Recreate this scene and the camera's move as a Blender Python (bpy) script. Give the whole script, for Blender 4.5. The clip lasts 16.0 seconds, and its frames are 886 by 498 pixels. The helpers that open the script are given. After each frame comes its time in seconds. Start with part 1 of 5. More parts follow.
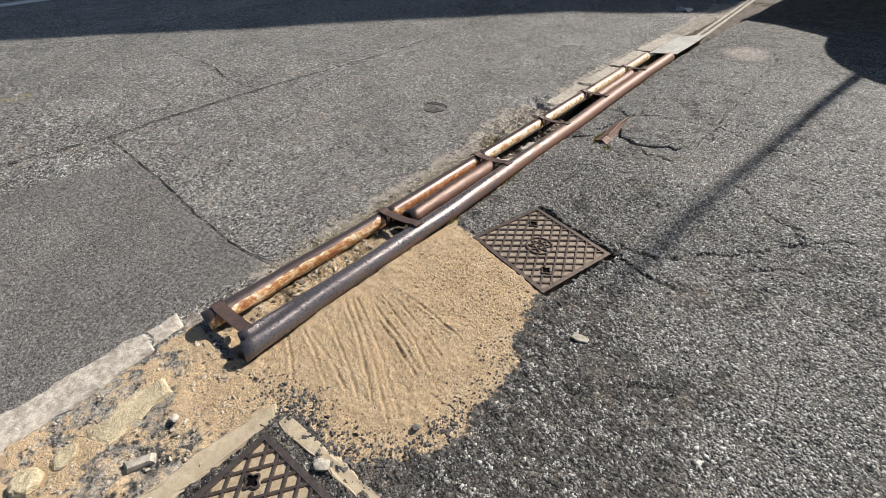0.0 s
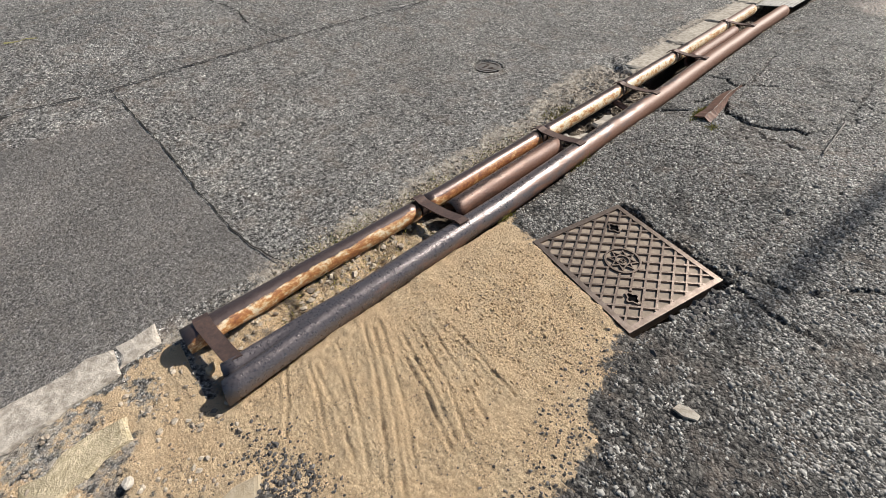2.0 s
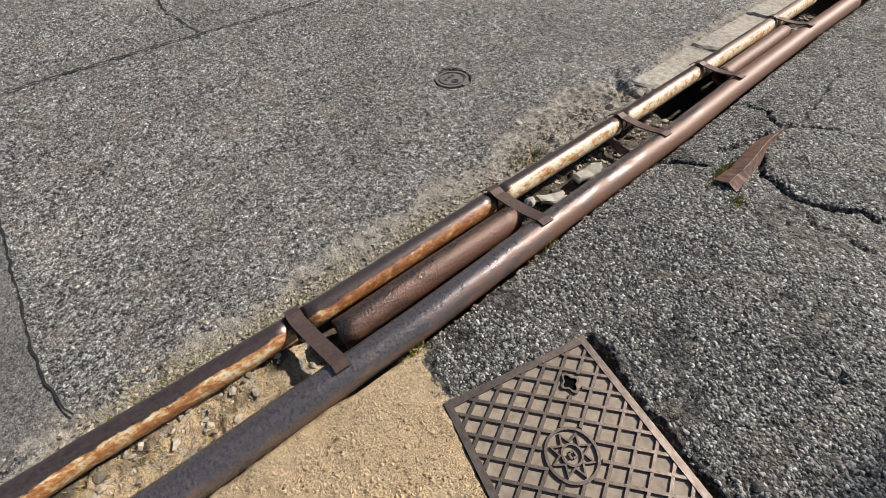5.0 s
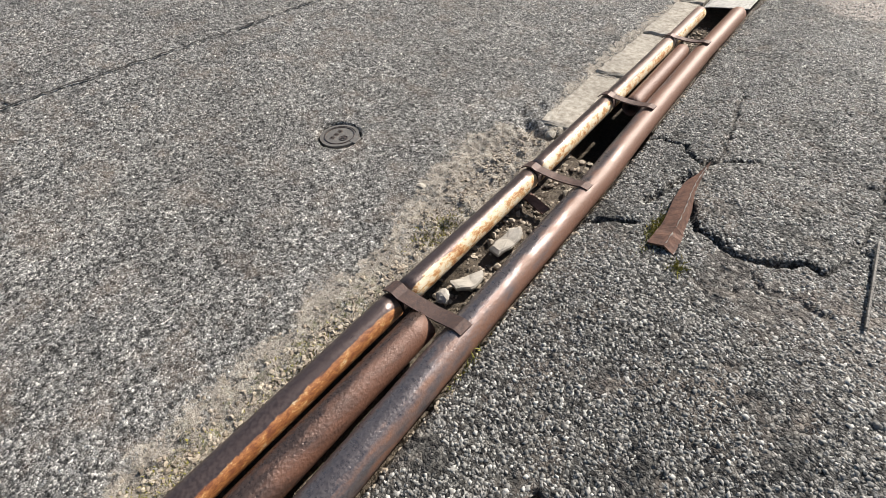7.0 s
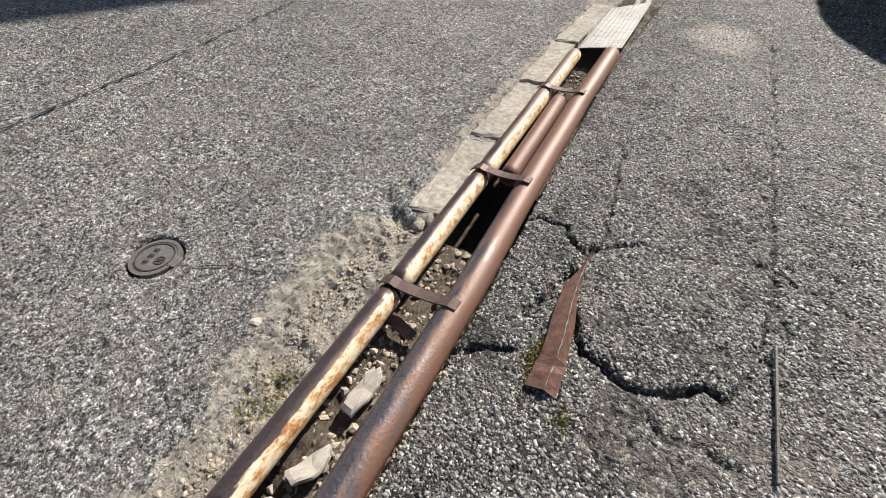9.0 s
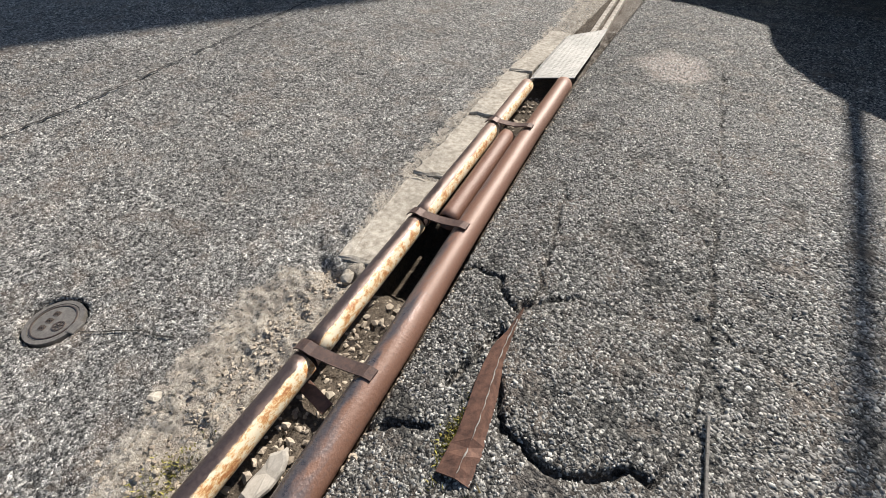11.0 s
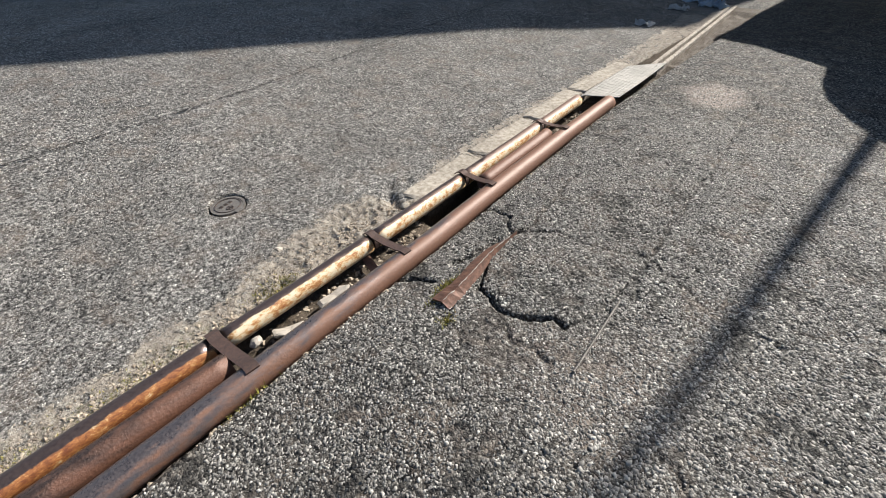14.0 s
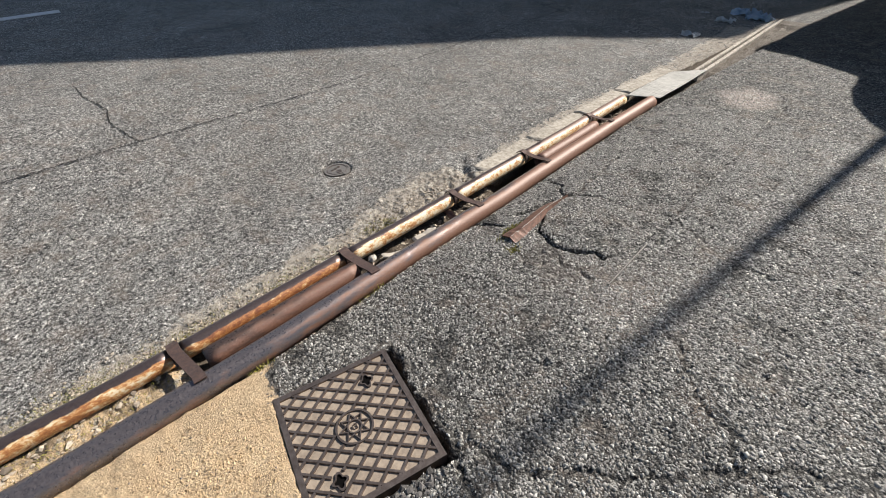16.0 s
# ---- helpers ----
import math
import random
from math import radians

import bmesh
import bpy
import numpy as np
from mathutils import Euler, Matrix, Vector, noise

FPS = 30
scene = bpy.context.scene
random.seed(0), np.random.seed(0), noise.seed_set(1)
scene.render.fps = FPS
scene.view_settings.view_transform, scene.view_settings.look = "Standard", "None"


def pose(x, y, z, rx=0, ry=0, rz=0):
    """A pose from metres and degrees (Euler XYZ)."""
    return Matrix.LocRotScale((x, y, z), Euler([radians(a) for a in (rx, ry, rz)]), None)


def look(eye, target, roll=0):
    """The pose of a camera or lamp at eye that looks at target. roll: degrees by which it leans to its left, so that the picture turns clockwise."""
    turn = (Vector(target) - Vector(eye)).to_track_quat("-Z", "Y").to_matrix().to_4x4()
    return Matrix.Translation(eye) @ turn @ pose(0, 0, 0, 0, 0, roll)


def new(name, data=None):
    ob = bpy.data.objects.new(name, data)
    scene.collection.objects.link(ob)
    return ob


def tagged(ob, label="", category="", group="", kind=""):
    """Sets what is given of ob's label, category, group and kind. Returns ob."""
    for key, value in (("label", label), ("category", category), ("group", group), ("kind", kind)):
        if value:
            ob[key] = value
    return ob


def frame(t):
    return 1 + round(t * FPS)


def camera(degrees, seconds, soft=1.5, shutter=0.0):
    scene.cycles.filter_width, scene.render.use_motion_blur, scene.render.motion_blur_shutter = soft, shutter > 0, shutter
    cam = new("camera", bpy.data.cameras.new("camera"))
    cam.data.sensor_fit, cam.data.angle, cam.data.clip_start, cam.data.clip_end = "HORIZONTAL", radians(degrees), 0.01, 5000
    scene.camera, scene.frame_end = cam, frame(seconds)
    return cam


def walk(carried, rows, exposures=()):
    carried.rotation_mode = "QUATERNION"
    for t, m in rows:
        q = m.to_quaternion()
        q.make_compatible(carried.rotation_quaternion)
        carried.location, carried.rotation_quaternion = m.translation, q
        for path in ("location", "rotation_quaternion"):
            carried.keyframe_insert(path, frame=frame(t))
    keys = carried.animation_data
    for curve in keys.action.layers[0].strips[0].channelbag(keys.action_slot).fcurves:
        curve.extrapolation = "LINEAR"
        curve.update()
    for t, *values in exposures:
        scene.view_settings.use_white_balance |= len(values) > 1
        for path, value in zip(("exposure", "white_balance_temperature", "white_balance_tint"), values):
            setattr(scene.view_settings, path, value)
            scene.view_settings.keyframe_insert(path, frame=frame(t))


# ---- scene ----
cam = camera(91.1, 16.0, soft=0.3)
PATH = [
    (0, (1.969, 0.928, 1.489), (0.852, 2.002, 0.225), -2.2),
    (0.5, (1.83, 0.989, 1.447), (0.712, 2.043, 0.166), -2.4),
    (1, (1.705, 1.054, 1.429), (0.583, 2.065, 0.118), -2.6),
    (1.5, (1.612, 1.135, 1.376), (0.479, 2.078, 0.024), -2.9),
    (2, (1.541, 1.25, 1.288), (0.396, 2.127, -0.097), -3.0),
    (2.5, (1.493, 1.346, 1.284), (0.343, 2.175, -0.127), -3.1),
    (3, (1.439, 1.436, 1.274), (0.292, 2.228, -0.161), -3.2),
    (3.5, (1.326, 1.607, 1.243), (0.191, 2.372, -0.215), -3.2),
    (4, (1.239, 1.762, 1.241), (0.116, 2.504, -0.238), -3.3),
    (4.5, (1.173, 1.962, 1.22), (0.056, 2.693, -0.269), -3.3),
    (4.7, (1.16, 2.036, 1.23), (0.044, 2.764, -0.261), -3.5),
    (6.8, (0.864, 2.491, 1.176), (-0.103, 3.443, -0.294), -2.6),
    (7, (0.855, 2.55, 1.18), (-0.097, 3.52, -0.288), -2.6),
    (7.5, (0.859, 2.748, 1.194), (-0.051, 3.773, -0.262), -2.5),
    (8, (0.87, 2.894, 1.195), (0.007, 3.976, -0.248), -2.2),
    (8.5, (0.833, 3.032, 1.195), (0.02, 4.163, -0.241), -2.1),
    (9, (0.782, 3.169, 1.214), (0.017, 4.337, -0.217), -1.8),
    (9.5, (0.764, 3.254, 1.231), (0.034, 4.445, -0.2), -1.5),
    (10, (0.772, 3.389, 1.238), (0.06, 4.592, -0.192), -1.2),
    (10.2, (0.793, 3.444, 1.24), (0.081, 4.654, -0.185), -1.2),
    (12.3, (1.088, 3.372, 1.28), (0.222, 4.594, -0.046), -2.4),
    (12.5, (1.139, 3.321, 1.288), (0.243, 4.53, -0.029), -2.5),
    (13, (1.28, 3.227, 1.316), (0.309, 4.394, 0.014), -2.8),
    (13.5, (1.472, 3.096, 1.336), (0.439, 4.221, 0.045), -2.7),
    (14, (1.579, 2.927, 1.385), (0.487, 4.005, 0.103), -2.7),
    (14.5, (1.686, 2.714, 1.44), (0.543, 3.757, 0.173), -2.7),
    (15, (1.786, 2.598, 1.477), (0.602, 3.601, 0.216), -2.7),
    (15.5, (1.914, 2.465, 1.51), (0.703, 3.434, 0.247), -2.9),
    (16, (1.927, 2.314, 1.539), (0.714, 3.291, 0.283), -3.1),
]
walk(cam, [(t, look(eye, target, roll)) for t, eye, target, roll in PATH], exposures=((0.0, 0.46), (2.5, 0.30), (4.5, 0.26), (7.0, 0.56), (16.0, 0.62)))

# ---- light ----
SUN_AZ = (0.17, 1.0)
SUN_EL = 40.0
az = math.atan2(SUN_AZ[0], SUN_AZ[1])
sun_dir = Vector((math.sin(az) * math.cos(radians(SUN_EL)), math.cos(az) * math.cos(radians(SUN_EL)), math.sin(radians(SUN_EL))))
sun = new("sun", bpy.data.lights.new("sun", "SUN"))
sun.data.energy, sun.data.angle, sun.data.color = 4.8, radians(0.53), (1.0, 0.94, 0.86)
sun.matrix_world = look((0, 0, 30), Vector((0, 0, 30)) - sun_dir)
world = bpy.data.worlds.new("sky")
scene.world = world
world.use_nodes = True
wn = world.node_tree.nodes
sky = wn.new("ShaderNodeTexSky")
sky.sky_type, sky.sun_disc, sky.sun_elevation, sky.sun_rotation = "NISHITA", False, radians(SUN_EL), az
world.node_tree.links.new(sky.outputs[0], wn["Background"].inputs[0])
wn["Background"].inputs[1].default_value = 0.06


# ---- materials ----
class Nodes:
    """A short way to write node materials."""

    def __init__(self, name):
        self.mat = bpy.data.materials.new(name)
        self.mat.use_nodes = True
        self.tree = self.mat.node_tree
        self.bsdf = self.tree.nodes["Principled BSDF"]
        self.pos = self.tree.nodes.new("ShaderNodeTexCoord").outputs["Object"]

    def put(self, socket, value):
        if isinstance(value, bpy.types.NodeSocket):
            self.tree.links.new(value, socket)
        elif isinstance(value, tuple) and len(value) == 3 and socket.type == "RGBA":
            socket.default_value = (*value, 1)
        else:
            socket.default_value = value

    def noise(self, scale, detail=4, rough=0.55, vec=None, distort=0.0):
        n = self.tree.nodes.new("ShaderNodeTexNoise")
        self.put(n.inputs["Vector"], vec or self.pos)
        n.inputs["Scale"].default_value, n.inputs["Detail"].default_value = scale, detail
        n.inputs["Roughness"].default_value, n.inputs["Distortion"].default_value = rough, distort
        return n.outputs["Fac"]

    def cells(self, scale, out="Color", feature="F1", vec=None):
        n = self.tree.nodes.new("ShaderNodeTexVoronoi")
        n.feature = feature
        self.put(n.inputs["Vector"], vec or self.pos)
        n.inputs["Scale"].default_value = scale
        return n.outputs[out]

    def grey(self, color):
        n = self.tree.nodes.new("ShaderNodeSeparateColor")
        self.put(n.inputs[0], color)
        return n.outputs[0]

    def facets(self, scale, vec=None):
        """Stones of one size: their random grey, the distance from the joint, and the height of a tilted facet each."""
        v = vec or self.pos
        n = self.tree.nodes.new("ShaderNodeTexVoronoi")
        e = self.tree.nodes.new("ShaderNodeTexVoronoi")
        e.feature = "DISTANCE_TO_EDGE"
        for k in (n, e):
            self.put(k.inputs["Vector"], v)
            k.inputs["Scale"].default_value = scale
        off, tilt, dot = (self.tree.nodes.new("ShaderNodeVectorMath") for _ in range(3))
        off.operation, tilt.operation, dot.operation = "SUBTRACT", "SUBTRACT", "DOT_PRODUCT"
        self.put(off.inputs[0], v), self.put(off.inputs[1], n.outputs["Position"])
        self.put(tilt.inputs[0], n.outputs["Color"])
        tilt.inputs[1].default_value = (0.5, 0.5, 0.5)
        self.put(dot.inputs[0], off.outputs[0]), self.put(dot.inputs[1], tilt.outputs[0])
        return self.grey(n.outputs["Color"]), e.outputs["Distance"], dot.outputs["Value"]

    def ramp(self, fac, *stops):
        n = self.tree.nodes.new("ShaderNodeValToRGB")
        self.put(n.inputs[0], fac)
        e = n.color_ramp.elements
        while len(e) < len(stops):
            e.new(0.5)
        for el, (p, c) in zip(e, stops):
            el.position, el.color = p, ((*c, 1) if isinstance(c, tuple) else (c, c, c, 1))
        return n.outputs[0]

    def mix(self, fac, a, b, mode="MIX"):
        n = self.tree.nodes.new("ShaderNodeMix")
        n.data_type, n.blend_type = "RGBA", mode
        self.put(n.inputs[0], fac), self.put(n.inputs[6], a), self.put(n.inputs[7], b)
        return n.outputs[2]

    def math(self, op, a, b=0.0, clamp=False):
        n = self.tree.nodes.new("ShaderNodeMath")
        n.operation, n.use_clamp = op, clamp
        self.put(n.inputs[0], a), self.put(n.inputs[1], b)
        return n.outputs[0]

    def attr(self, name):
        n = self.tree.nodes.new("ShaderNodeAttribute")
        n.attribute_name = name
        return n.outputs["Fac"]

    def axis(self, k, vec=None):
        n = self.tree.nodes.new("ShaderNodeSeparateXYZ")
        self.put(n.inputs[0], vec or self.pos)
        return n.outputs[k]

    def normal(self, k):
        n = self.tree.nodes.new("ShaderNodeNewGeometry")
        return self.axis(k, n.outputs["Normal"])

    def island(self):
        return self.tree.nodes.new("ShaderNodeNewGeometry").outputs["Random Per Island"]

    def stretch(self, sx, sy, sz):
        n = self.tree.nodes.new("ShaderNodeMapping")
        self.put(n.inputs[0], self.pos)
        n.inputs["Scale"].default_value = (sx, sy, sz)
        return n.outputs[0]

    def done(self, color, rough=0.8, metal=0.0, bump=None, depth=0.002, strength=0.6, spec=0.5):
        self.put(self.bsdf.inputs["Base Color"], color)
        self.put(self.bsdf.inputs["Roughness"], rough)
        self.put(self.bsdf.inputs["Metallic"], metal)
        self.put(self.bsdf.inputs["Specular IOR Level"], spec)
        if bump is not None:
            n = self.tree.nodes.new("ShaderNodeBump")
            n.inputs["Strength"].default_value, n.inputs["Distance"].default_value = strength, depth
            self.put(n.inputs["Height"], bump)
            self.put(self.bsdf.inputs["Normal"], n.outputs[0])
        return self.mat


def ground_material():
    m = Nodes("street_ground")
    # asphalt: stones of two sizes set in dark binder
    coarse = m.attr("coarse")
    warp = m.tree.nodes.new("ShaderNodeVectorMath")
    warp.operation = "MULTIPLY_ADD"
    m.put(warp.inputs[0], m.tree.nodes.new("ShaderNodeTexNoise").outputs["Color"])
    warp.inputs[1].default_value = (0.007, 0.007, 0.007)
    m.put(warp.inputs[2], m.pos)
    m.put(warp.inputs[0].links[0].from_node.inputs["Vector"], m.pos)
    warp.inputs[0].links[0].from_node.inputs["Scale"].default_value = 90
    v = warp.outputs[0]
    big, bige, bigt = m.facets(105, v)
    small, smalle, smallt = m.facets(165, v)
    g1 = m.ramp(big, (0.0, (0.035, 0.035, 0.034)), (0.45, (0.12, 0.115, 0.104)), (0.78, (0.30, 0.288, 0.262)), (0.93, (0.42, 0.402, 0.366)), (1.0, (0.50, 0.48, 0.44)))
    g2 = m.ramp(small, (0.0, (0.048, 0.046, 0.043)), (0.4, (0.19, 0.183, 0.169)), (0.75, (0.36, 0.348, 0.323)), (0.93, (0.48, 0.464, 0.43)), (1.0, (0.58, 0.56, 0.52)))
    gap1 = m.ramp(m.math("ADD", bige, m.math("MULTIPLY", m.math("SUBTRACT", m.noise(80, 4, 0.7), 0.5), 1.5)), (0.0, 0.75), (0.30, 0.0))
    gap2 = m.ramp(m.math("ADD", smalle, m.math("MULTIPLY", m.math("SUBTRACT", m.noise(120, 4, 0.7), 0.5), 1.1)), (0.0, 0.55), (0.22, 0.0))
    a1 = m.mix(gap1, m.mix(1.0, g1, (0.66, 0.66, 0.65), "MULTIPLY"), (0.010, 0.0095, 0.009))
    a2 = m.mix(gap2, g2, (0.022, 0.021, 0.020))
    asphalt = m.mix(coarse, m.mix(1.0, a2, (0.90, 0.90, 0.90), "MULTIPLY"), a1)
    clump = m.ramp(m.noise(52, 3, 0.65), (0.38, 0.26), (0.62, 1.80))
    asphalt = m.mix(1.0, asphalt, clump, "MULTIPLY")
    asphalt = m.mix(1.0, asphalt, m.ramp(m.noise(17, 4, 0.7), (0.34, 0.62), (0.66, 1.42)), "MULTIPLY")
    # wear and stains at a larger scale
    wear = m.ramp(m.noise(1.6, 5, 0.6), (0.3, 0.76), (0.7, 1.30))
    asphalt = m.mix(1.0, asphalt, wear, "MULTIPLY")
    asphalt = m.mix(m.math("MULTIPLY", m.ramp(m.noise(5.5, 6, 0.7), (0.50, 0.0), (0.70, 1.0)), 0.55), asphalt, (0.245, 0.195, 0.155))
    asphalt = m.mix(m.math("MULTIPLY", m.attr("pale"), 0.65), asphalt, m.mix(0.72, asphalt, (0.58, 0.485, 0.415)))
    asphalt = m.mix(m.math("MULTIPLY", m.attr("dark"), 0.62), asphalt, m.mix(0.62, asphalt, (0.050, 0.043, 0.038)))
    smoothed = m.ramp(m.noise(115, 5, 0.8), (0.32, (0.055, 0.050, 0.046)), (0.5, (0.15, 0.138, 0.126)), (0.68, (0.30, 0.28, 0.26)))
    smoothed = m.mix(1.0, smoothed, m.ramp(m.noise(2.4, 5, 0.6), (0.3, 0.82), (0.7, 1.2)), "MULTIPLY")
    asphalt = m.mix(m.math("MULTIPLY", m.attr("patch"), 0.75), asphalt, smoothed)
    # sand
    fine, finee, finet = m.facets(320, v)
    grain = m.noise(420, 3, 0.7)
    sand = m.ramp(grain, (0.30, (0.40, 0.272, 0.155)), (0.5, (0.70, 0.51, 0.31)), (0.72, (0.90, 0.70, 0.46)))
    sand = m.mix(m.ramp(finee, (0.0, 0.5), (0.14, 0.0)), sand, (0.22, 0.15, 0.09))
    sand = m.mix(m.ramp(m.noise(7, 5), (0.42, 0.0), (0.7, 0.55)), sand, (0.60, 0.48, 0.32))
    grit = m.ramp(fine, (0.86, 0.0), (0.90, 1.0))
    sand = m.mix(m.math("MULTIPLY", grit, m.ramp(m.noise(6, 3), (0.45, 0.1), (0.6, 0.9))), sand, (0.09, 0.075, 0.06))
    # earth and broken concrete along the gutter
    dust = m.ramp(m.noise(36, 7, 0.75), (0.28, (0.11, 0.09, 0.068)), (0.42, (0.34, 0.295, 0.235)), (0.58, (0.55, 0.50, 0.43)), (0.78, (0.75, 0.69, 0.60)))
    dust = m.mix(m.ramp(m.grey(m.cells(120)), (0.82, 0.0), (0.9, 0.8)), dust, (0.12, 0.11, 0.10))
    dust = m.mix(m.math("MULTIPLY", m.attr("moss"), m.ramp(m.noise(30, 5, 0.7), (0.50, 0.0), (0.62, 0.8))), dust, (0.10, 0.115, 0.025))
    edge = m.math("SUBTRACT", m.noise(38, 5, 0.7), 0.5)

    def rough_mask(name, k=1.5):
        v = m.math("ADD", m.attr(name), m.math("MULTIPLY", edge, k))
        v = m.math("ADD", v, m.math("MULTIPLY", m.math("SUBTRACT", m.noise(11, 4, 0.6), 0.5), k * 0.6))
        return m.ramp(v, (0.42, 0.0), (0.58, 1.0))

    dust = m.mix(m.ramp(m.noise(10, 6, 0.75), (0.47, 0.0), (0.54, 0.7)), dust, (0.36, 0.315, 0.265))
    dust = m.mix(m.ramp(m.noise(19, 6, 0.75), (0.545, 0.0), (0.58, 0.85)), dust, asphalt)
    col = m.mix(rough_mask("dust", 2.3), asphalt, dust)
    col = m.mix(rough_mask("sand"), col, sand)
    soil = m.ramp(m.noise(80, 5, 0.7), (0.3, (0.045, 0.035, 0.026)), (0.6, (0.14, 0.11, 0.08)), (0.8, (0.24, 0.20, 0.15)))
    col = m.mix(m.ramp(m.attr("soil"), (0.35, 0.0), (0.6, 1.0)), col, soil)
    loose = m.math("MAXIMUM", m.attr("sand"), m.attr("dust"))
    dome1 = m.math("MULTIPLY", m.math("MINIMUM", bige, 0.25), 0.006)
    dome2 = m.math("MULTIPLY", m.math("MINIMUM", smalle, 0.25), 0.004)
    h = m.math("ADD", m.mix(coarse, m.math("MULTIPLY", smallt, 1.1), m.math("MULTIPLY", bigt, 1.2)), m.mix(coarse, dome2, dome1))
    lumps = m.math("MULTIPLY", m.noise(48, 3, 0.6), 0.014)
    h = m.math("ADD", h, m.mix(coarse, m.math("MULTIPLY", lumps, 0.5), lumps))
    crumb = m.math("ADD", m.math("MULTIPLY", m.noise(130, 4, 0.65), 0.008), m.math("ADD", m.math("MULTIPLY", finet, 1.3), m.math("MULTIPLY", m.math("MINIMUM", finee, 0.3), 0.004)))
    h = m.mix(loose, h, crumb)
    rough = m.mix(coarse, m.ramp(small, (0, 0.85), (1, 0.6)), m.ramp(big, (0, 0.8), (1, 0.48)))
    rough = m.mix(loose, rough, (0.95, 0.95, 0.95))
    return m.done(col, rough, 0, h, 1.0, 1.0, 0.4)


def steel_material(name, dark, rust, shine, paint=0.0, rust_from=9.0, peel=0.65):
    """Old pipe steel: dark worn skin, rust, and leftover cream paint on the inner flank. rust_from: where along the street rust takes over."""
    m = Nodes(name)
    long = m.stretch(1, 0.3, 1)
    n1 = m.noise(26, 6, 0.65, long)
    n2 = m.noise(120, 5, 0.7)
    away = m.math("MULTIPLY", m.math("SUBTRACT", m.axis(1), rust_from), 0.20)
    side = m.normal(0)
    rusty = m.ramp(m.math("ADD", m.math("ADD", n1, away), m.math("MULTIPLY", side, 0.30)), (0.42, 0.0), (0.66, 1.0))
    col = m.mix(rusty, dark, rust)
    col = m.mix(m.ramp(n2, (0.55, 0.0), (0.75, 0.6)), col, tuple(c * 0.4 for c in dark))
    metal = m.mix(rusty, m.ramp(n2, (0.45, 0.78), (0.75, 0.3)), (0.10, 0.10, 0.10))
    rough = m.ramp(m.noise(60, 5, 0.7), (0.3, shine), (0.7, shine + 0.18))
    rough = m.mix(rusty, rough, (0.55, 0.55, 0.55))
    spec = 0.85
    if paint:
        worn = m.ramp(m.math("MULTIPLY", m.axis(1), 0.1), (0.10, 0.06), (0.222, 0.06), (0.232, 0.14), (0.302, 0.12), (0.312, 0.01))
        cream = m.ramp(m.math("ADD", m.noise(34, 7, 0.85, m.stretch(1, 0.55, 1)), worn), (0.48, (0.78, 0.67, 0.48)), (0.53, (0.66, 0.42, 0.18)), (0.58, (0.46, 0.19, 0.06)), (0.72, (0.20, 0.065, 0.025)))
        flank = m.math("ADD", side, m.math("MULTIPLY", m.math("SUBTRACT", m.noise(24, 6, 0.75, long), 0.5), 0.8))
        flank = m.math("ADD", flank, m.math("MULTIPLY", m.math("SUBTRACT", m.axis(1), 3.0), 0.03))
        flank = m.math("ADD", flank, m.ramp(m.math("MULTIPLY", m.axis(1), 0.1), (0.308, 0.0), (0.316, 0.16), (0.455, 0.16), (0.47, 0.0)))
        f = m.ramp(flank, (0.58, 0.0), (0.65, 1.0))
        col = m.mix(f, col, cream)
        rough = m.mix(f, rough, (0.5, 0.5, 0.5))
        metal = m.mix(f, metal, (0.0, 0.0, 0.0))
    return m.done(col, rough, metal, m.math("ADD", m.noise(105, 4, 0.65), m.math("MULTIPLY", m.noise(30, 3), 0.4)), 0.0034, peel, spec)


def plain(name, c1, c2, scale=40, rough=0.8, metal=0.0, depth=0.002, strength=0.6, stretch=None):
    m = Nodes(name)
    v = m.stretch(*stretch) if stretch else m.pos
    n = m.noise(scale, 6, 0.68, v)
    col = m.mix(m.ramp(n, (0.32, 0.0), (0.68, 1.0)), c1, c2)
    col = m.mix(m.ramp(m.noise(scale * 0.13, 4, 0.6), (0.4, 0.0), (0.75, 0.45)), col, tuple(0.5 * a for a in c1))
    return m.done(col, rough, metal, m.math("ADD", n, m.math("MULTIPLY", m.noise(scale * 5, 3), 0.4)), depth, strength)


def island_material(name, *colors, rough=0.85):
    m = Nodes(name)
    stops = [(i / max(1, len(colors) - 1), c) for i, c in enumerate(colors)]
    col = m.ramp(m.island(), *stops)
    n = m.noise(90, 4, 0.7)
    col = m.mix(1.0, col, m.ramp(n, (0.3, 0.65), (0.7, 1.25)), "MULTIPLY")
    return m.done(col, rough, 0, n, 0.002, 0.5)


GROUND = ground_material()
PIPE_L = steel_material("painted_rusty_steel", (0.135, 0.10, 0.092), (0.22, 0.135, 0.10), 0.27, 1.0, 4.5, 0.28)
PIPE_R = steel_material("worn_brown_steel", (0.185, 0.162, 0.162), (0.200, 0.098, 0.060), 0.22, 0.0, 3.7, 0.5)
PIPE_M = steel_material("rusty_steel", (0.13, 0.09, 0.075), (0.175, 0.080, 0.048), 0.22, 0.0, 3.1, 0.8)
STRAP = plain("brown_strap_steel", (0.085, 0.062, 0.057), (0.16, 0.10, 0.08), 70, 0.5, 0.4)
CONCRETE = plain("weathered_concrete", (0.25, 0.215, 0.17), (0.58, 0.53, 0.45), 34, 0.9, 0, 0.004)
KERB = plain("pale_kerb_concrete", (0.24, 0.205, 0.165), (0.66, 0.60, 0.52), 30, 0.92, 0, 0.006, 0.9)
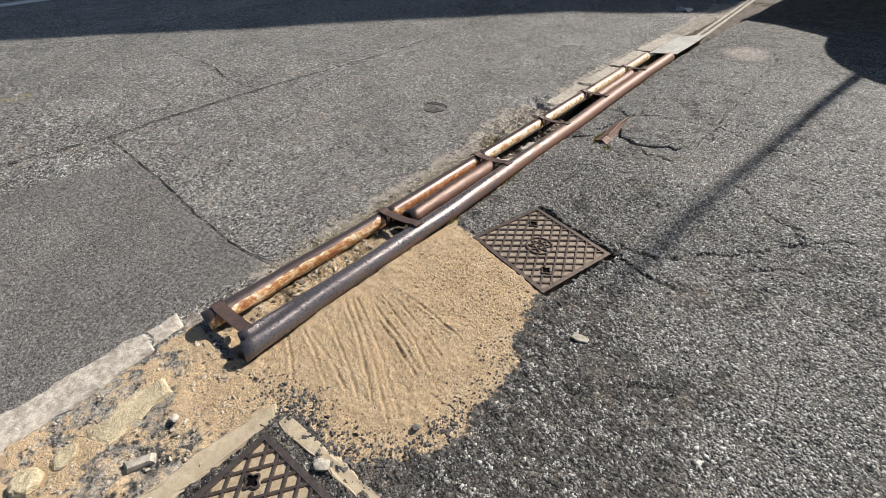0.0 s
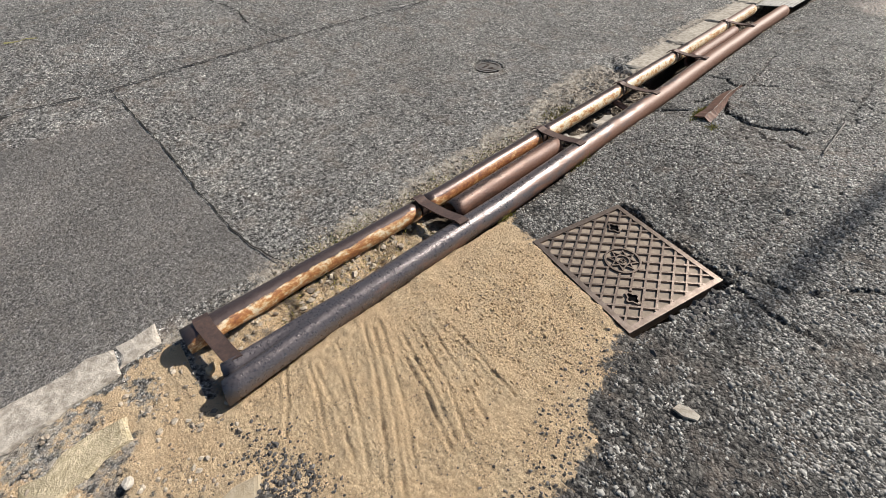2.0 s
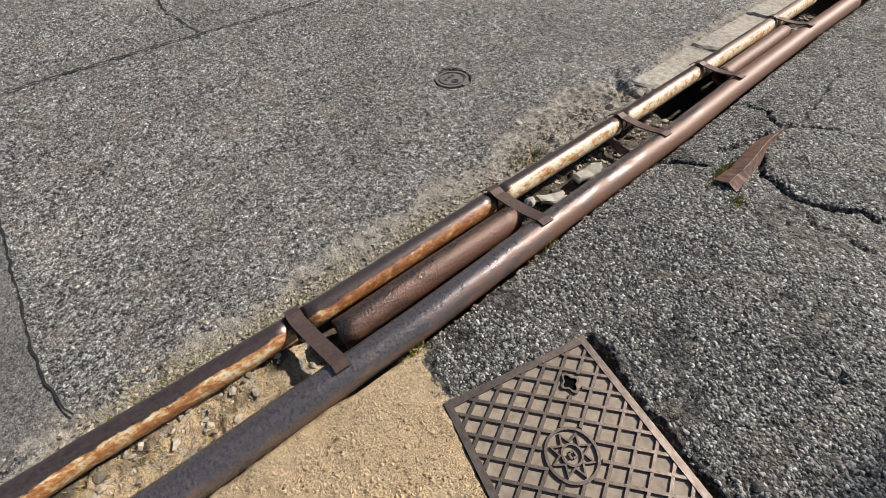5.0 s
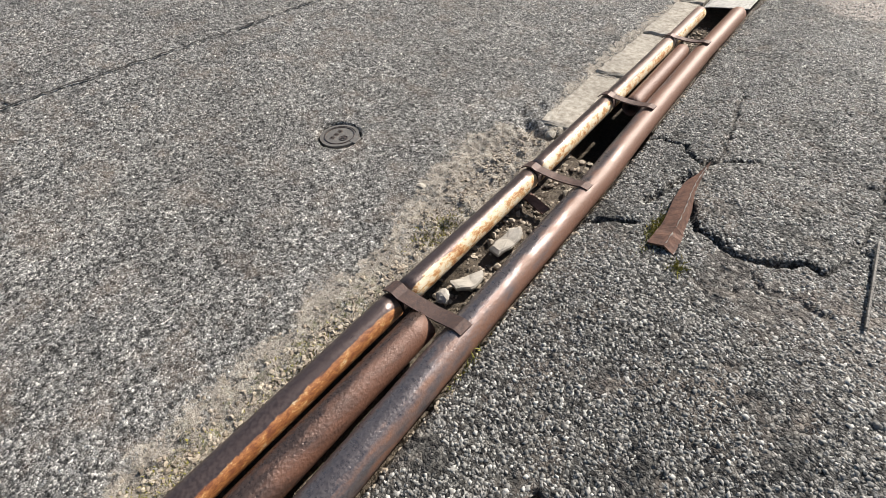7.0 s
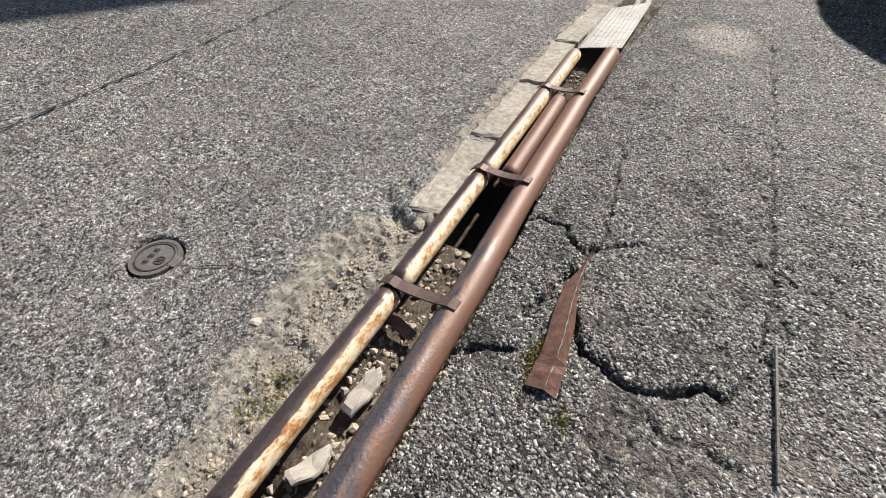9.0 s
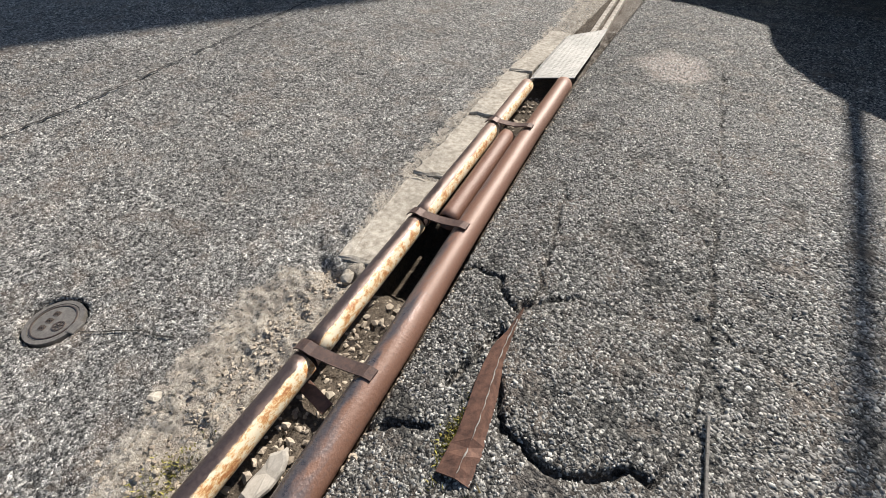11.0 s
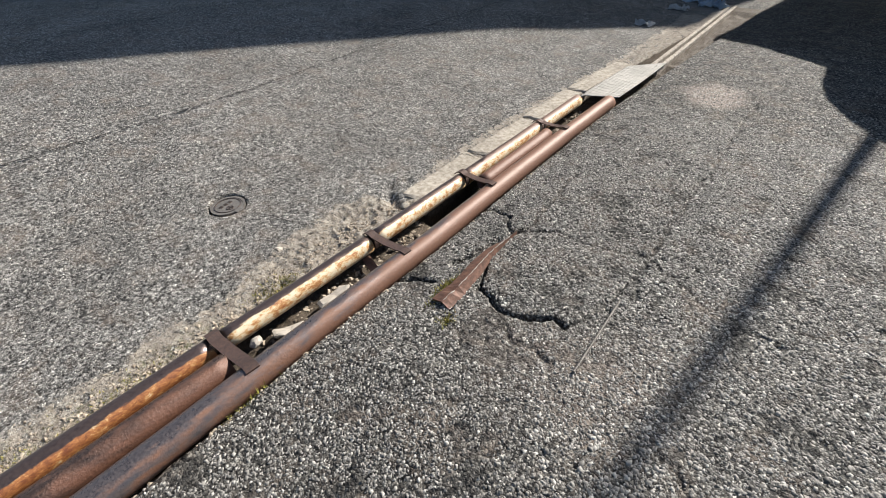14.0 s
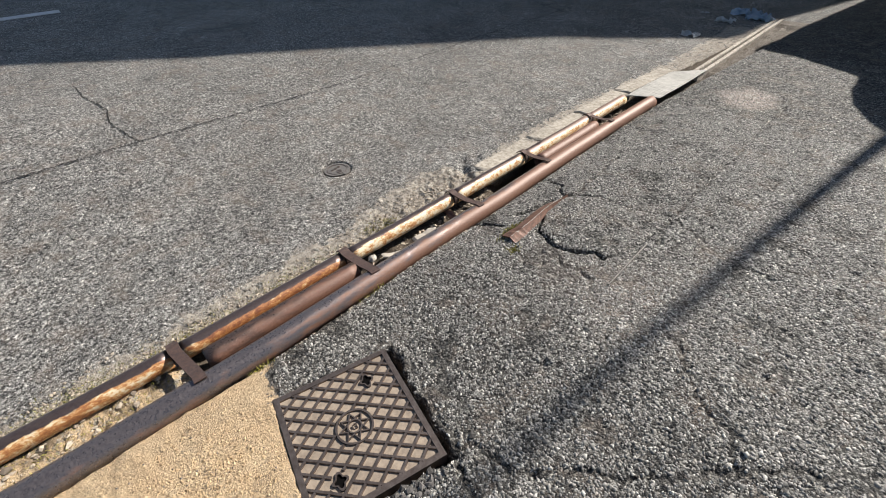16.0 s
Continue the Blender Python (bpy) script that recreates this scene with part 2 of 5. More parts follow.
SANDY = plain("sandy_concrete", (0.40, 0.32, 0.21), (0.52, 0.44, 0.33), 30, 0.95, 0, 0.004)
LICHEN = plain("lichen_concrete", (0.40, 0.33, 0.20), (0.72, 0.61, 0.43), 60, 0.95, 0, 0.008, 1.0)
IRON = plain("cast_iron", (0.15, 0.115, 0.095), (0.27, 0.22, 0.19), 60, 0.36, 0.75, 0.001)
IRON_FLOOR = plain("dusty_cast_iron", (0.22, 0.175, 0.135), (0.40, 0.325, 0.25), 30, 0.8, 0.0, 0.001)
INFILL = plain("sand_in_cover", (0.30, 0.23, 0.15), (0.50, 0.40, 0.27), 55, 0.95, 0.0, 0.003)
# near-black without gloss: paints the shade inside a key hole
HOLE_SHADE = Nodes("painted_hole_shade")
HOLE_SHADE = HOLE_SHADE.done(HOLE_SHADE.mix(HOLE_SHADE.noise(60), (0.004, 0.004, 0.004), (0.009, 0.008, 0.008)), 1.0, spec=0.0)
VALVE = plain("grey_cast_iron", (0.13, 0.12, 0.11), (0.27, 0.25, 0.225), 80, 0.55, 0.3, 0.001)
RUST = plain("rust_brown_steel", (0.085, 0.045, 0.034), (0.24, 0.125, 0.085), 45, 0.6, 0.2)
GALV = plain("galvanised_plate", (0.38, 0.365, 0.33), (0.53, 0.51, 0.47), 22, 0.62, 0.1, 0.001)
TAR = plain("crack_dirt", (0.012, 0.011, 0.010), (0.035, 0.031, 0.027), 90, 0.95)
STONES = island_material("loose_stones", (0.16, 0.13, 0.10), (0.36, 0.30, 0.23), (0.54, 0.46, 0.36), (0.26, 0.21, 0.16), (0.46, 0.40, 0.32))
AGGREGATE = island_material("exposed_aggregate", (0.075, 0.072, 0.066), (0.16, 0.155, 0.143), (0.27, 0.26, 0.24), (0.20, 0.192, 0.176), (0.34, 0.327, 0.30), (0.60, 0.58, 0.53), rough=0.6)
CLODS = island_material("asphalt_crumbs", (0.035, 0.032, 0.030), (0.085, 0.079, 0.075), (0.15, 0.138, 0.13))
SANDCRUMB = island_material("sand_crumb", (0.30, 0.20, 0.11), (0.55, 0.40, 0.23), (0.66, 0.50, 0.31))
PALE = plain("pale_stone", (0.36, 0.325, 0.275), (0.56, 0.515, 0.45), 35, 0.9)
MOSS = island_material("moss_blades", (0.17, 0.17, 0.03), (0.37, 0.34, 0.07), (0.24, 0.18, 0.07))
PAPER = plain("white_litter", (0.62, 0.64, 0.66), (0.80, 0.81, 0.82), 15, 0.7)
FILM = plain("blue_white_litter", (0.35, 0.50, 0.68), (0.72, 0.78, 0.84), 12, 0.45)
YELLOW = plain("worn_yellow_paint", (0.36, 0.33, 0.08), (0.22, 0.20, 0.11), 60, 0.85)
WHITE = plain("road_paint", (0.55, 0.55, 0.54), (0.72, 0.72, 0.70), 40, 0.7)
TYRE = plain("tyre_rubber", (0.012, 0.012, 0.012), (0.025, 0.025, 0.025), 60, 0.85)
CARPAINT = plain("dark_car_paint", (0.02, 0.022, 0.026), (0.025, 0.027, 0.03), 8, 0.3, 0.3, 0.0003)
WALL = plain("house_plaster", (0.42, 0.40, 0.36), (0.52, 0.50, 0.46), 6, 0.9)
ROOF = plain("roof_tile", (0.07, 0.07, 0.075), (0.11, 0.11, 0.115), 8, 0.7)
POLE = plain("grey_pole", (0.25, 0.25, 0.24), (0.34, 0.34, 0.33), 9, 0.7)


# ---- shaping helpers ----
def part(name, bm, material, parent=None, label="", smooth=False):
    """Links a bmesh as one mesh object, under a thing or a part."""
    me = bpy.data.meshes.new(name)
    bm.to_mesh(me)
    bm.free()
    me.materials.append(material)
    if smooth:
        me.polygons.foreach_set("use_smooth", [True] * len(me.polygons))
    ob = new(name, me)
    if parent:
        ob.parent = parent
    if label:
        tagged(ob, label)
    return ob


def box(bm, x0, x1, y0, y1, z0, z1, bevel=0.0, m=None):
    made = bmesh.ops.create_cube(bm, size=1.0)["verts"]
    for v in made:
        v.co = Vector((x0 + (v.co.x + 0.5) * (x1 - x0), y0 + (v.co.y + 0.5) * (y1 - y0), z0 + (v.co.z + 0.5) * (z1 - z0)))
    if bevel:
        edges = list({e for v in made for e in v.link_edges})
        made = list({v for f in bmesh.ops.bevel(bm, geom=edges, offset=bevel, segments=2, affect="EDGES", profile=0.6)["faces"] for v in f.verts} | {v for v in made if v.is_valid})
    if m:
        bmesh.ops.transform(bm, matrix=m, verts=[v for v in made if v.is_valid])
    return made


def prism(bm, ring, z0, z1):
    """A closed upright prism over a ring of (x, y)."""
    low = [bm.verts.new((x, y, z0)) for x, y in ring]
    top = [bm.verts.new((x, y, z1)) for x, y in ring]
    bm.faces.new(top), bm.faces.new(low[::-1])
    for i in range(len(ring)):
        j = (i + 1) % len(ring)
        bm.faces.new((low[i], low[j], top[j], top[i]))


def ring_prism(bm, outer, inner, z0, z1):
    """A flat ring between two loops of equal count."""
    n = len(outer)
    vs = [[bm.verts.new((x, y, z)) for x, y in loop] for loop, z in ((outer, z0), (outer, z1), (inner, z1), (inner, z0))]
    for a in range(4):
        for i in range(n):
            j = (i + 1) % n
            bm.faces.new((vs[a][i], vs[a][j], vs[(a + 1) % 4][j], vs[(a + 1) % 4][i]))


def circle(r, n=32, cx=0.0, cy=0.0):
    return [(cx + r * math.cos(2 * math.pi * i / n), cy + r * math.sin(2 * math.pi * i / n)) for i in range(n)]


def blob(bm, x, y, z, sx, sy, sz, rng, cuts=1, jag=0.25):
    """One angular stone."""
    vs = bmesh.ops.create_icosphere(bm, subdivisions=cuts, radius=1.0)["verts"]
    turn = Euler((rng.uniform(-0.4, 0.4), rng.uniform(-0.4, 0.4), rng.uniform(0, 6.3))).to_matrix()
    for v in vs:
        k = 1 + rng.uniform(-jag, jag)
        v.co = turn @ Vector((v.co.x * sx * k, v.co.y * sy * k, v.co.z * sz * k)) + Vector((x, y, z))


def smooth(a, b, x):
    t = np.clip((x - a) / (b - a), 0, 1)
    return t * t * (3 - 2 * t)


def lattice(x, y, seed):
    """Value noise on a unit lattice."""
    xi, yi = np.floor(x).astype(np.int64), np.floor(y).astype(np.int64)
    fx, fy = x - xi, y - yi
    fx, fy = fx * fx * (3 - 2 * fx), fy * fy * (3 - 2 * fy)

    def h(i, j):
        k = (i * 374761393 + j * 668265263 + seed * 974711) & 0x7FFFFFFF
        k = ((k ^ (k >> 13)) * 1274126177) & 0x7FFFFFFF
        return ((k ^ (k >> 16)) & 0xFFFF) / 65535.0

    a, b = h(xi, yi) * (1 - fx) + h(xi + 1, yi) * fx, h(xi, yi + 1) * (1 - fx) + h(xi + 1, yi + 1) * fx
    return a * (1 - fy) + b * fy - 0.5


def fbm(x, y, scale, seed=0, octaves=4):
    total, amp = 0.0, 1.0
    for k in range(octaves):
        total = total + amp * lattice(x * scale, y * scale, seed + 17 * k)
        amp, scale = amp * 0.5, scale * 2.03
    return total


def inside(x, y, poly):
    """Signed distance to a polygon, positive within."""
    best, odd = np.full(x.shape, 1e9), np.zeros(x.shape, bool)
    for (x0, y0), (x1, y1) in zip(poly, poly[1:] + poly[:1]):
        dx, dy = x1 - x0, y1 - y0
        t = np.clip(((x - x0) * dx + (y - y0) * dy) / (dx * dx + dy * dy), 0, 1)
        best = np.minimum(best, np.hypot(x - x0 - t * dx, y - y0 - t * dy))
        if dy:
            odd ^= ((y0 > y) != (y1 > y)) & (x < x0 + (y - y0) / dy * dx)
    return np.where(odd, best, -best)


def near_line(x, y, line):
    best = np.full(x.shape, 1e9)
    for (x0, y0), (x1, y1) in zip(line, line[1:]):
        dx, dy = x1 - x0, y1 - y0
        t = np.clip(((x - x0) * dx + (y - y0) * dy) / (dx * dx + dy * dy), 0, 1)
        best = np.minimum(best, np.hypot(x - x0 - t * dx, y - y0 - t * dy))
    return best


# ---- the plan ----
LEFT_LINE = ((1.05, 0.274), (1.5, 0.218), (2.15, 0.195), (3.05, 0.138), (3.9, 0.095), (4.6, 0.045), (5.43, -0.012), (6.3, -0.078))
RIGHT_LINE = ((1.0, 0.535), (1.5, 0.478), (2.0, 0.452), (2.5, 0.433), (3.0, 0.395), (3.4, 0.365), (4.05, 0.320), (4.67, 0.258), (5.55, 0.186), (6.35, 0.138))


def lie(x, y):
    """The lie of the land: the street falls to the gutter from both sides."""
    fall = np.interp(0.29 - 0.052 * y - x, (0, 0.5, 0.9, 1.2, 1.5, 2.0, 2.4, 3.0, 3.5, 5.0), (0, 0.005, 0.02, 0.055, 0.10, 0.15, 0.18, 0.25, 0.28, 0.32))
    return fall + 0.065 * smooth(2.85, 3.6, y) * smooth(0.3, 0.7, x) * (1 - 0.6 * smooth(5.6, 6.8, y))


def along(line, y):
    return np.interp(y, [p[0] for p in line], [p[1] for p in line])


SAND = [(0.24, 1.04), (0.40, 1.24), (0.40, 1.75), (0.39, 2.3), (0.50, 2.46), (0.60, 2.40), (0.71, 2.39), (0.74, 2.42), (1.22, 2.31), (1.24, 2.20), (1.31, 2.00), (1.38, 1.86), (1.41, 1.66), (1.43, 1.48), (1.38, 1.35), (1.27, 1.21),
        (1.13, 1.16), (0.99, 1.13), (0.86, 1.09), (0.85, 1.05), (0.88, 0.55), (0.78, -0.1), (0.34, -0.1), (0.27, 0.43), (0.21, 1.00)]
DUST = [(0.07, 1.42), (0.02, 2.0), (-0.03, 2.4), (-0.09, 2.8), (-0.12, 3.28), (-0.26, 3.54), (-0.33, 3.95), (-0.26, 4.18), (-0.12, 4.28), (-0.20, 4.6), (-0.30, 5.5), (-0.33, 7.3), (-0.42, 8.6),
        (-0.55, 9.6), (-0.1, 9.8), (0.08, 7.4), (0.12, 4.0), (0.25, 2.4), (0.3, 1.3), (0.16, 1.02)]
DARK_PATCH = [(0.075, 1.50), (-0.242, 1.418), (-0.628, 1.386), (-1.198, 1.36), (-1.54, 1.325), (-1.57, 0.888), (-1.565, 0.6), (-1.544, -1.543), (0.123, -1.991), (0.121, 0.402), (0.082, 1.002)]
DARK_RIM = [(1.15, 2.2), (1.30, 2.42), (1.45, 2.52), (1.56, 2.33), (1.87, 2.2), (2.05, 2.0), (2.1, 1.7), (1.9, 1.35), (1.7, 1.25), (1.36, 1.12), (1.2, 1.1), (1.2, 1.2), (1.38, 1.45), (1.32, 1.85)]
PALE_SPOT = [(0.474, 6.885), (0.646, 7.192), (0.89, 7.106), (0.992, 6.744), (0.706, 6.55)]
BROWN_SPOT = [(0.85, 3.86), (1.2, 3.98), (1.52, 4.25), (1.61, 3.77), (1.4, 3.6), (1.05, 3.62)]
DEEP_CRACKS = (
    ((0.35, 4.479), (0.395, 4.518), (0.499, 4.49), (0.553, 4.414), (0.61, 4.365), (0.657, 4.403)),
    ((0.40, 3.785), (0.479, 3.825), (0.519, 3.861), (0.558, 3.878)),
    ((0.536, 4.01), (0.553, 4.084), (0.585, 4.125), (0.582, 4.211), (0.605, 4.257)),
    ((0.674, 4.10), (0.713, 4.009), (0.744, 3.947), (0.809, 3.932), (0.893, 3.922), (0.937, 3.929), (1.017, 3.978), (1.084, 4.009), (1.139, 4.023)),
)
FINE_CRACKS = (
    ((0.657, 4.403), (0.739, 4.473), (0.832, 4.505), (0.908, 4.517), (0.982, 4.523), (1.102, 4.575), (1.17, 4.603), (1.30, 4.56), (1.52, 4.45), (1.78, 4.44)),
    ((1.02, 7.1), (1.117, 5.817), (1.167, 5.061), (1.194, 4.624), (1.224, 4.442), (1.254, 4.336)),
    ((1.139, 4.023), (1.184, 4.155), (1.22, 4.44)),
    ((0.96, 3.86), (1.008, 3.829), (1.047, 3.826), (1.094, 3.839), (1.175, 3.842)),
    ((1.591, 3.776), (1.655, 3.747), (1.727, 3.671), (1.806, 3.573), (1.905, 3.533), (1.955, 3.526), (1.999, 3.447), (2.039, 3.40)),
    ((1.276, 2.793), (1.336, 2.781), (1.368, 2.862), (1.478, 2.893), (1.536, 2.887), (1.595, 2.964), (1.82, 3.16), (2.07, 3.45), (2.36, 3.74)),
    ((1.317, 2.811), (1.496, 2.733), (1.702, 2.708), (1.808, 2.909), (1.899, 3.084), (2.064, 3.259)),
    ((1.601, 1.904), (1.706, 1.971), (1.76, 2.09), (1.879, 2.169), (1.931, 2.121)),
    ((0.528, 5.25), (0.585, 4.894), (0.657, 4.42)),
    ((0.74, 2.86), (0.80, 2.90), (0.95, 2.89), (1.18, 2.85), (1.33, 2.81)),
)
GROOVES = [
    ((0.61, 1.65), (0.93, 1.53), (1.23, 1.39)), ((0.58, 1.60), (0.85, 1.49), (1.10, 1.36)), ((0.63, 1.61), (0.93, 1.49), (1.20, 1.35)),
    ((0.70, 1.68), (0.90, 1.64), (1.13, 1.58)), ((0.71, 1.74), (0.95, 1.68), (1.17, 1.60)), ((0.75, 1.78), (0.95, 1.74), (1.14, 1.69)),
    ((0.76, 1.83), (0.95, 1.83), (1.14, 1.81)), ((0.58, 1.37), (0.75, 1.33), (0.92, 1.27)), ((0.62, 1.38), (0.80, 1.36), (0.97, 1.32)),
    ((0.79, 1.63), (0.96, 1.60), (1.14, 1.55)), ((0.34, 0.92), (0.43, 0.90), (0.52, 0.87)), ((0.36, 0.96), (0.45, 0.94), (0.54, 0.90)),
    ((0.38, 0.99), (0.48, 0.97), (0.58, 0.93)), ((0.60, 1.48), (0.82, 1.42), (1.02, 1.34)), ((0.56, 1.30), (0.68, 1.25), (0.78, 1.20)),
]
COVER = pose(1.015, 2.573, -0.011, 0, 0, -10.8)
COVER2 = pose(1.222, 0.803, -0.006, 0, 0, 6.5)


def pits(x, y):
    """Depth of the holes that the two covers sit in."""
    deep = 0.0
    for m in (COVER, COVER2):
        q = m.inverted()
        u = q[0][0] * x + q[0][1] * y + q[0][3]
        v = q[1][0] * x + q[1][1] * y + q[1][3]
        ragged = 0.02 * fbm(x, y, 18, 81, 3)
        if m is COVER2:
            deep = np.maximum(deep, smooth(0.274, 0.262, np.abs(u)) * smooth(0.244, 0.232, np.abs(v)))
            continue
        deep = np.maximum(deep, smooth(0.284, 0.273, np.abs(u) + np.where(u > 0, ragged - 0.014, 0.012)) * smooth(0.256, 0.245, np.abs(v) - np.where(v > 0, 0.022 + 1.5 * ragged, -0.012)))
    return np.maximum(deep, smooth(0.106, 0.096, np.hypot(x + 0.788, y - 3.542)))


GRID = {}


def height(x, y):
    """Height of the ground at points, from the finished sheet."""
    i = np.clip(np.searchsorted(GRID["x"], x), 1, len(GRID["x"]) - 1)
    j = np.clip(np.searchsorted(GRID["y"], y), 1, len(GRID["y"]) - 1)
    u = (x - GRID["x"][i - 1]) / (GRID["x"][i] - GRID["x"][i - 1])
    v = (y - GRID["y"][j - 1]) / (GRID["y"][j] - GRID["y"][j - 1])
    z = GRID["z"]
    return (z[j - 1, i - 1] * (1 - u) + z[j - 1, i] * u) * (1 - v) + (z[j, i - 1] * (1 - u) + z[j, i] * u) * v


def ground_sheet():
    def axis(parts):
        out = []
        for a, b, step in parts:
            out += list(np.arange(a, b - step * 0.5, step))
        return out

    far = [1.16 ** k for k in range(6, 42)]
    xs = axis(((-5, -3, 0.1), (-3, -1.0, 0.03), (-1.0, 0.5, 0.011), (0.5, 1.35, 0.007), (1.35, 1.7, 0.011), (1.7, 2.6, 0.016), (2.6, 4, 0.06)))
    xs = [-5 - f + 2 for f in far[::-1] if f > 2.2] + xs + [4 + f - 2.3 for f in far if f > 2.4]
    ys = axis(((-3, -0.2, 0.08), (-0.2, 0.9, 0.011), (0.9, 1.9, 0.007), (1.9, 4.9, 0.011), (4.9, 7.5, 0.02), (7.5, 12, 0.05)))
    ys = [-3 - f + 2 for f in far[::-1] if f > 2.2] + ys + [12 + f - 2.3 for f in far if f > 2.4]
    X, Y = np.meshgrid(np.array(xs), np.array(ys))
    X, Y = X.copy(), Y.copy()
    close = (X > -3.2) & (X < 3) & (Y > -0.5) & (Y < 10)
    wob = fbm(X, Y, 6, 3) * 0.10 + fbm(X, Y, 26, 5, 3) * 0.05
    lx, rx = along(LEFT_LINE, Y), along(RIGHT_LINE, Y)
    right = smooth(-0.02, 0.05, X - rx)
    sd = inside(X, Y, SAND) + wob * 0.35
    sand = smooth(-0.06, 0.06, sd) * smooth(-0.03, 0.02, np.where(Y > 1.05, X - rx + 0.02, 1.0))
    dust = smooth(-0.08, 0.08, inside(X, Y, DUST) + wob * 0.6)
    dark = np.maximum(0.0 * X, smooth(-0.10, 0.10, inside(X, Y, DARK_RIM) + wob))
    dark = np.where(right > 0.5, smooth(-0.10, 0.08, inside(X, Y, DARK_RIM) + wob), dark)
    dark = np.maximum(dark, 0.50 * right * smooth(3.85, 3.2, Y + 0.8 * wob) * smooth(3.4, 2.4, X + wob))
    patch = smooth(-0.006, 0.006, inside(X, Y, DARK_PATCH) + fbm(X, Y, 30, 8) * 0.01) * (1 - right)
    pale = np.maximum(smooth(-0.1, 0.12, inside(X, Y, PALE_SPOT) + wob), 0.24 * smooth(-0.15, 0.15, inside(X, Y, BROWN_SPOT) + wob))
    moss = np.exp(-((X - lx + 0.12) / 0.07) ** 2) * smooth(1.4, 1.6, Y) * smooth(3.3, 2.9, Y) + np.exp(-(((X - 0.60) / 0.06) ** 2 + ((Y - 3.98) / 0.12) ** 2))
    # dusty rubble mixed into the sand by the kerb
    trodden = smooth(1.10, 0.85, Y) * smooth(0.10, 0.16, X) * smooth(0.98, 0.86, X) * np.clip(0.30 + 1.1 * fbm(X, Y, 6, 121, 3), 0, 0.62) * (Y > -0.2)
    sand, dust = sand * (1 - trodden), np.maximum(dust, trodden)
    moss = np.maximum(moss, 0.6 * trodden * smooth(0.55, 0.35, X))
    # relief
    Z = 0.007 * fbm(X, Y, 0.9, 11, 3) * close * smooth(-1.2, -0.5, X)
    soft = fbm(X, Y, 11, 21, 4)
    coarse = np.where(close, right * (1 - sand), 0.0)
    Z = Z + close * (coarse * (0.0045 * fbm(X, Y, 75, 31, 2) + 0.004 * soft) + (1 - coarse) * 0.0015 * fbm(X, Y, 80, 33, 2))
    Z = Z + sand * (0.010 * soft + 0.0055 * fbm(X, Y, 60, 41, 3) - 0.004)
    gx, gy = X + 0.006 * fbm(X, Y, 9, 91, 3), Y + 0.006 * fbm(X, Y, 9, 93, 3)
    cut, bank = 0.0, 0.0
    for g in GROOVES:
        d = near_line(gx, gy, g)
        cut, bank = np.maximum(cut, np.exp(-(d / 0.0046) ** 2)), np.maximum(bank, np.exp(-((d - 0.011) / 0.004) ** 2))
    Z = Z - sand * 0.0075 * cut * np.clip(0.8 + 1.4 * fbm(X, Y, 16, 43, 2), 0, 1.4) + sand * 0.004 * bank * (1 - cut)
    Z = Z + dust * (0.012 * soft + 0.010 * fbm(X, Y, 45, 47, 3) - 0.012)
    # crumbling rim between sand and asphalt
    rim = np.exp(-((sd + 0.05) / 0.07) ** 2) * right
    Z = Z + rim * (0.014 * fbm(X, Y, 32, 51, 4) - 0.004)
    wx, wy = X + 0.035 * fbm(X, Y, 14, 61, 3), Y + 0.035 * fbm(X, Y, 14, 63, 3)
    crk = 0.0
    for c, w, d in zip(DEEP_CRACKS, (0.008, 0.008, 0.015, 0.0095), (0.026, 0.028, 0.038, 0.038)):
        crk = np.maximum(crk, np.exp(-(near_line(wx, wy, c) / w) ** 2) * (d + 0.03 * fbm(X, Y, 9, 65, 2)))
    for c in FINE_CRACKS:
        crk = np.maximum(crk, np.exp(-(near_line(wx, wy, c) / 0.0085) ** 2) * np.maximum(0.010 + 0.026 * fbm(X, Y, 7, 67, 2), 0))
    Z = Z - crk
    hump = smooth(-0.05, 0.10, inside(X, Y, [(0.66, 4.38), (1.15, 4.55), (1.16, 4.05), (0.95, 3.95), (0.78, 3.95), (0.69, 4.07)]))
    Z = Z + 0.012 * hump
    pit = random.Random(5)
    for _ in range(70):
        px, py, pr = pit.uniform(0.75, 2.2), pit.uniform(2.9, 5.6), pit.uniform(0.008, 0.018)
        near = (np.abs(X - px) < 0.06) & (np.abs(Y - py) < 0.06)
        Z[near] -= 0.016 * np.exp(-((X[near] - px) ** 2 + (Y[near] - py) ** 2) / pr ** 2)
    # rubble strip: lumps and hollows, deepest before the first edge slab
    lumpy = dust * smooth(3.0, 3.4, Y) * smooth(4.35, 4.25, Y) * (X < lx)
    Z = Z + lumpy * (0.022 * fbm(X, Y, 17, 101, 3) + 0.016 * fbm(X, Y, 38, 103, 2))
    for hx, hy, hr, hd in ((-0.10, 4.215, 0.045, 0.05), (-0.17, 4.235, 0.035, 0.04), (-0.24, 4.30, 0.04, 0.03), (-0.03, 4.225, 0.03, 0.035), (-0.21, 4.42, 0.025, 0.025), (-0.31, 3.83, 0.03, 0.02), (-0.16, 3.95, 0.025, 0.022)):
        Z = Z - hd * np.exp(-(((X - hx + 0.02 * fbm(X, Y, 25, 105, 2)) ** 2 + (Y - hy) ** 2) / hr ** 2))
    # the gutter
    ditch = smooth(-0.075, -0.03, X - lx) * smooth(0.075, 0.035, X - rx) * smooth(1.02, 1.12, Y) * smooth(10.4, 10.2, Y)
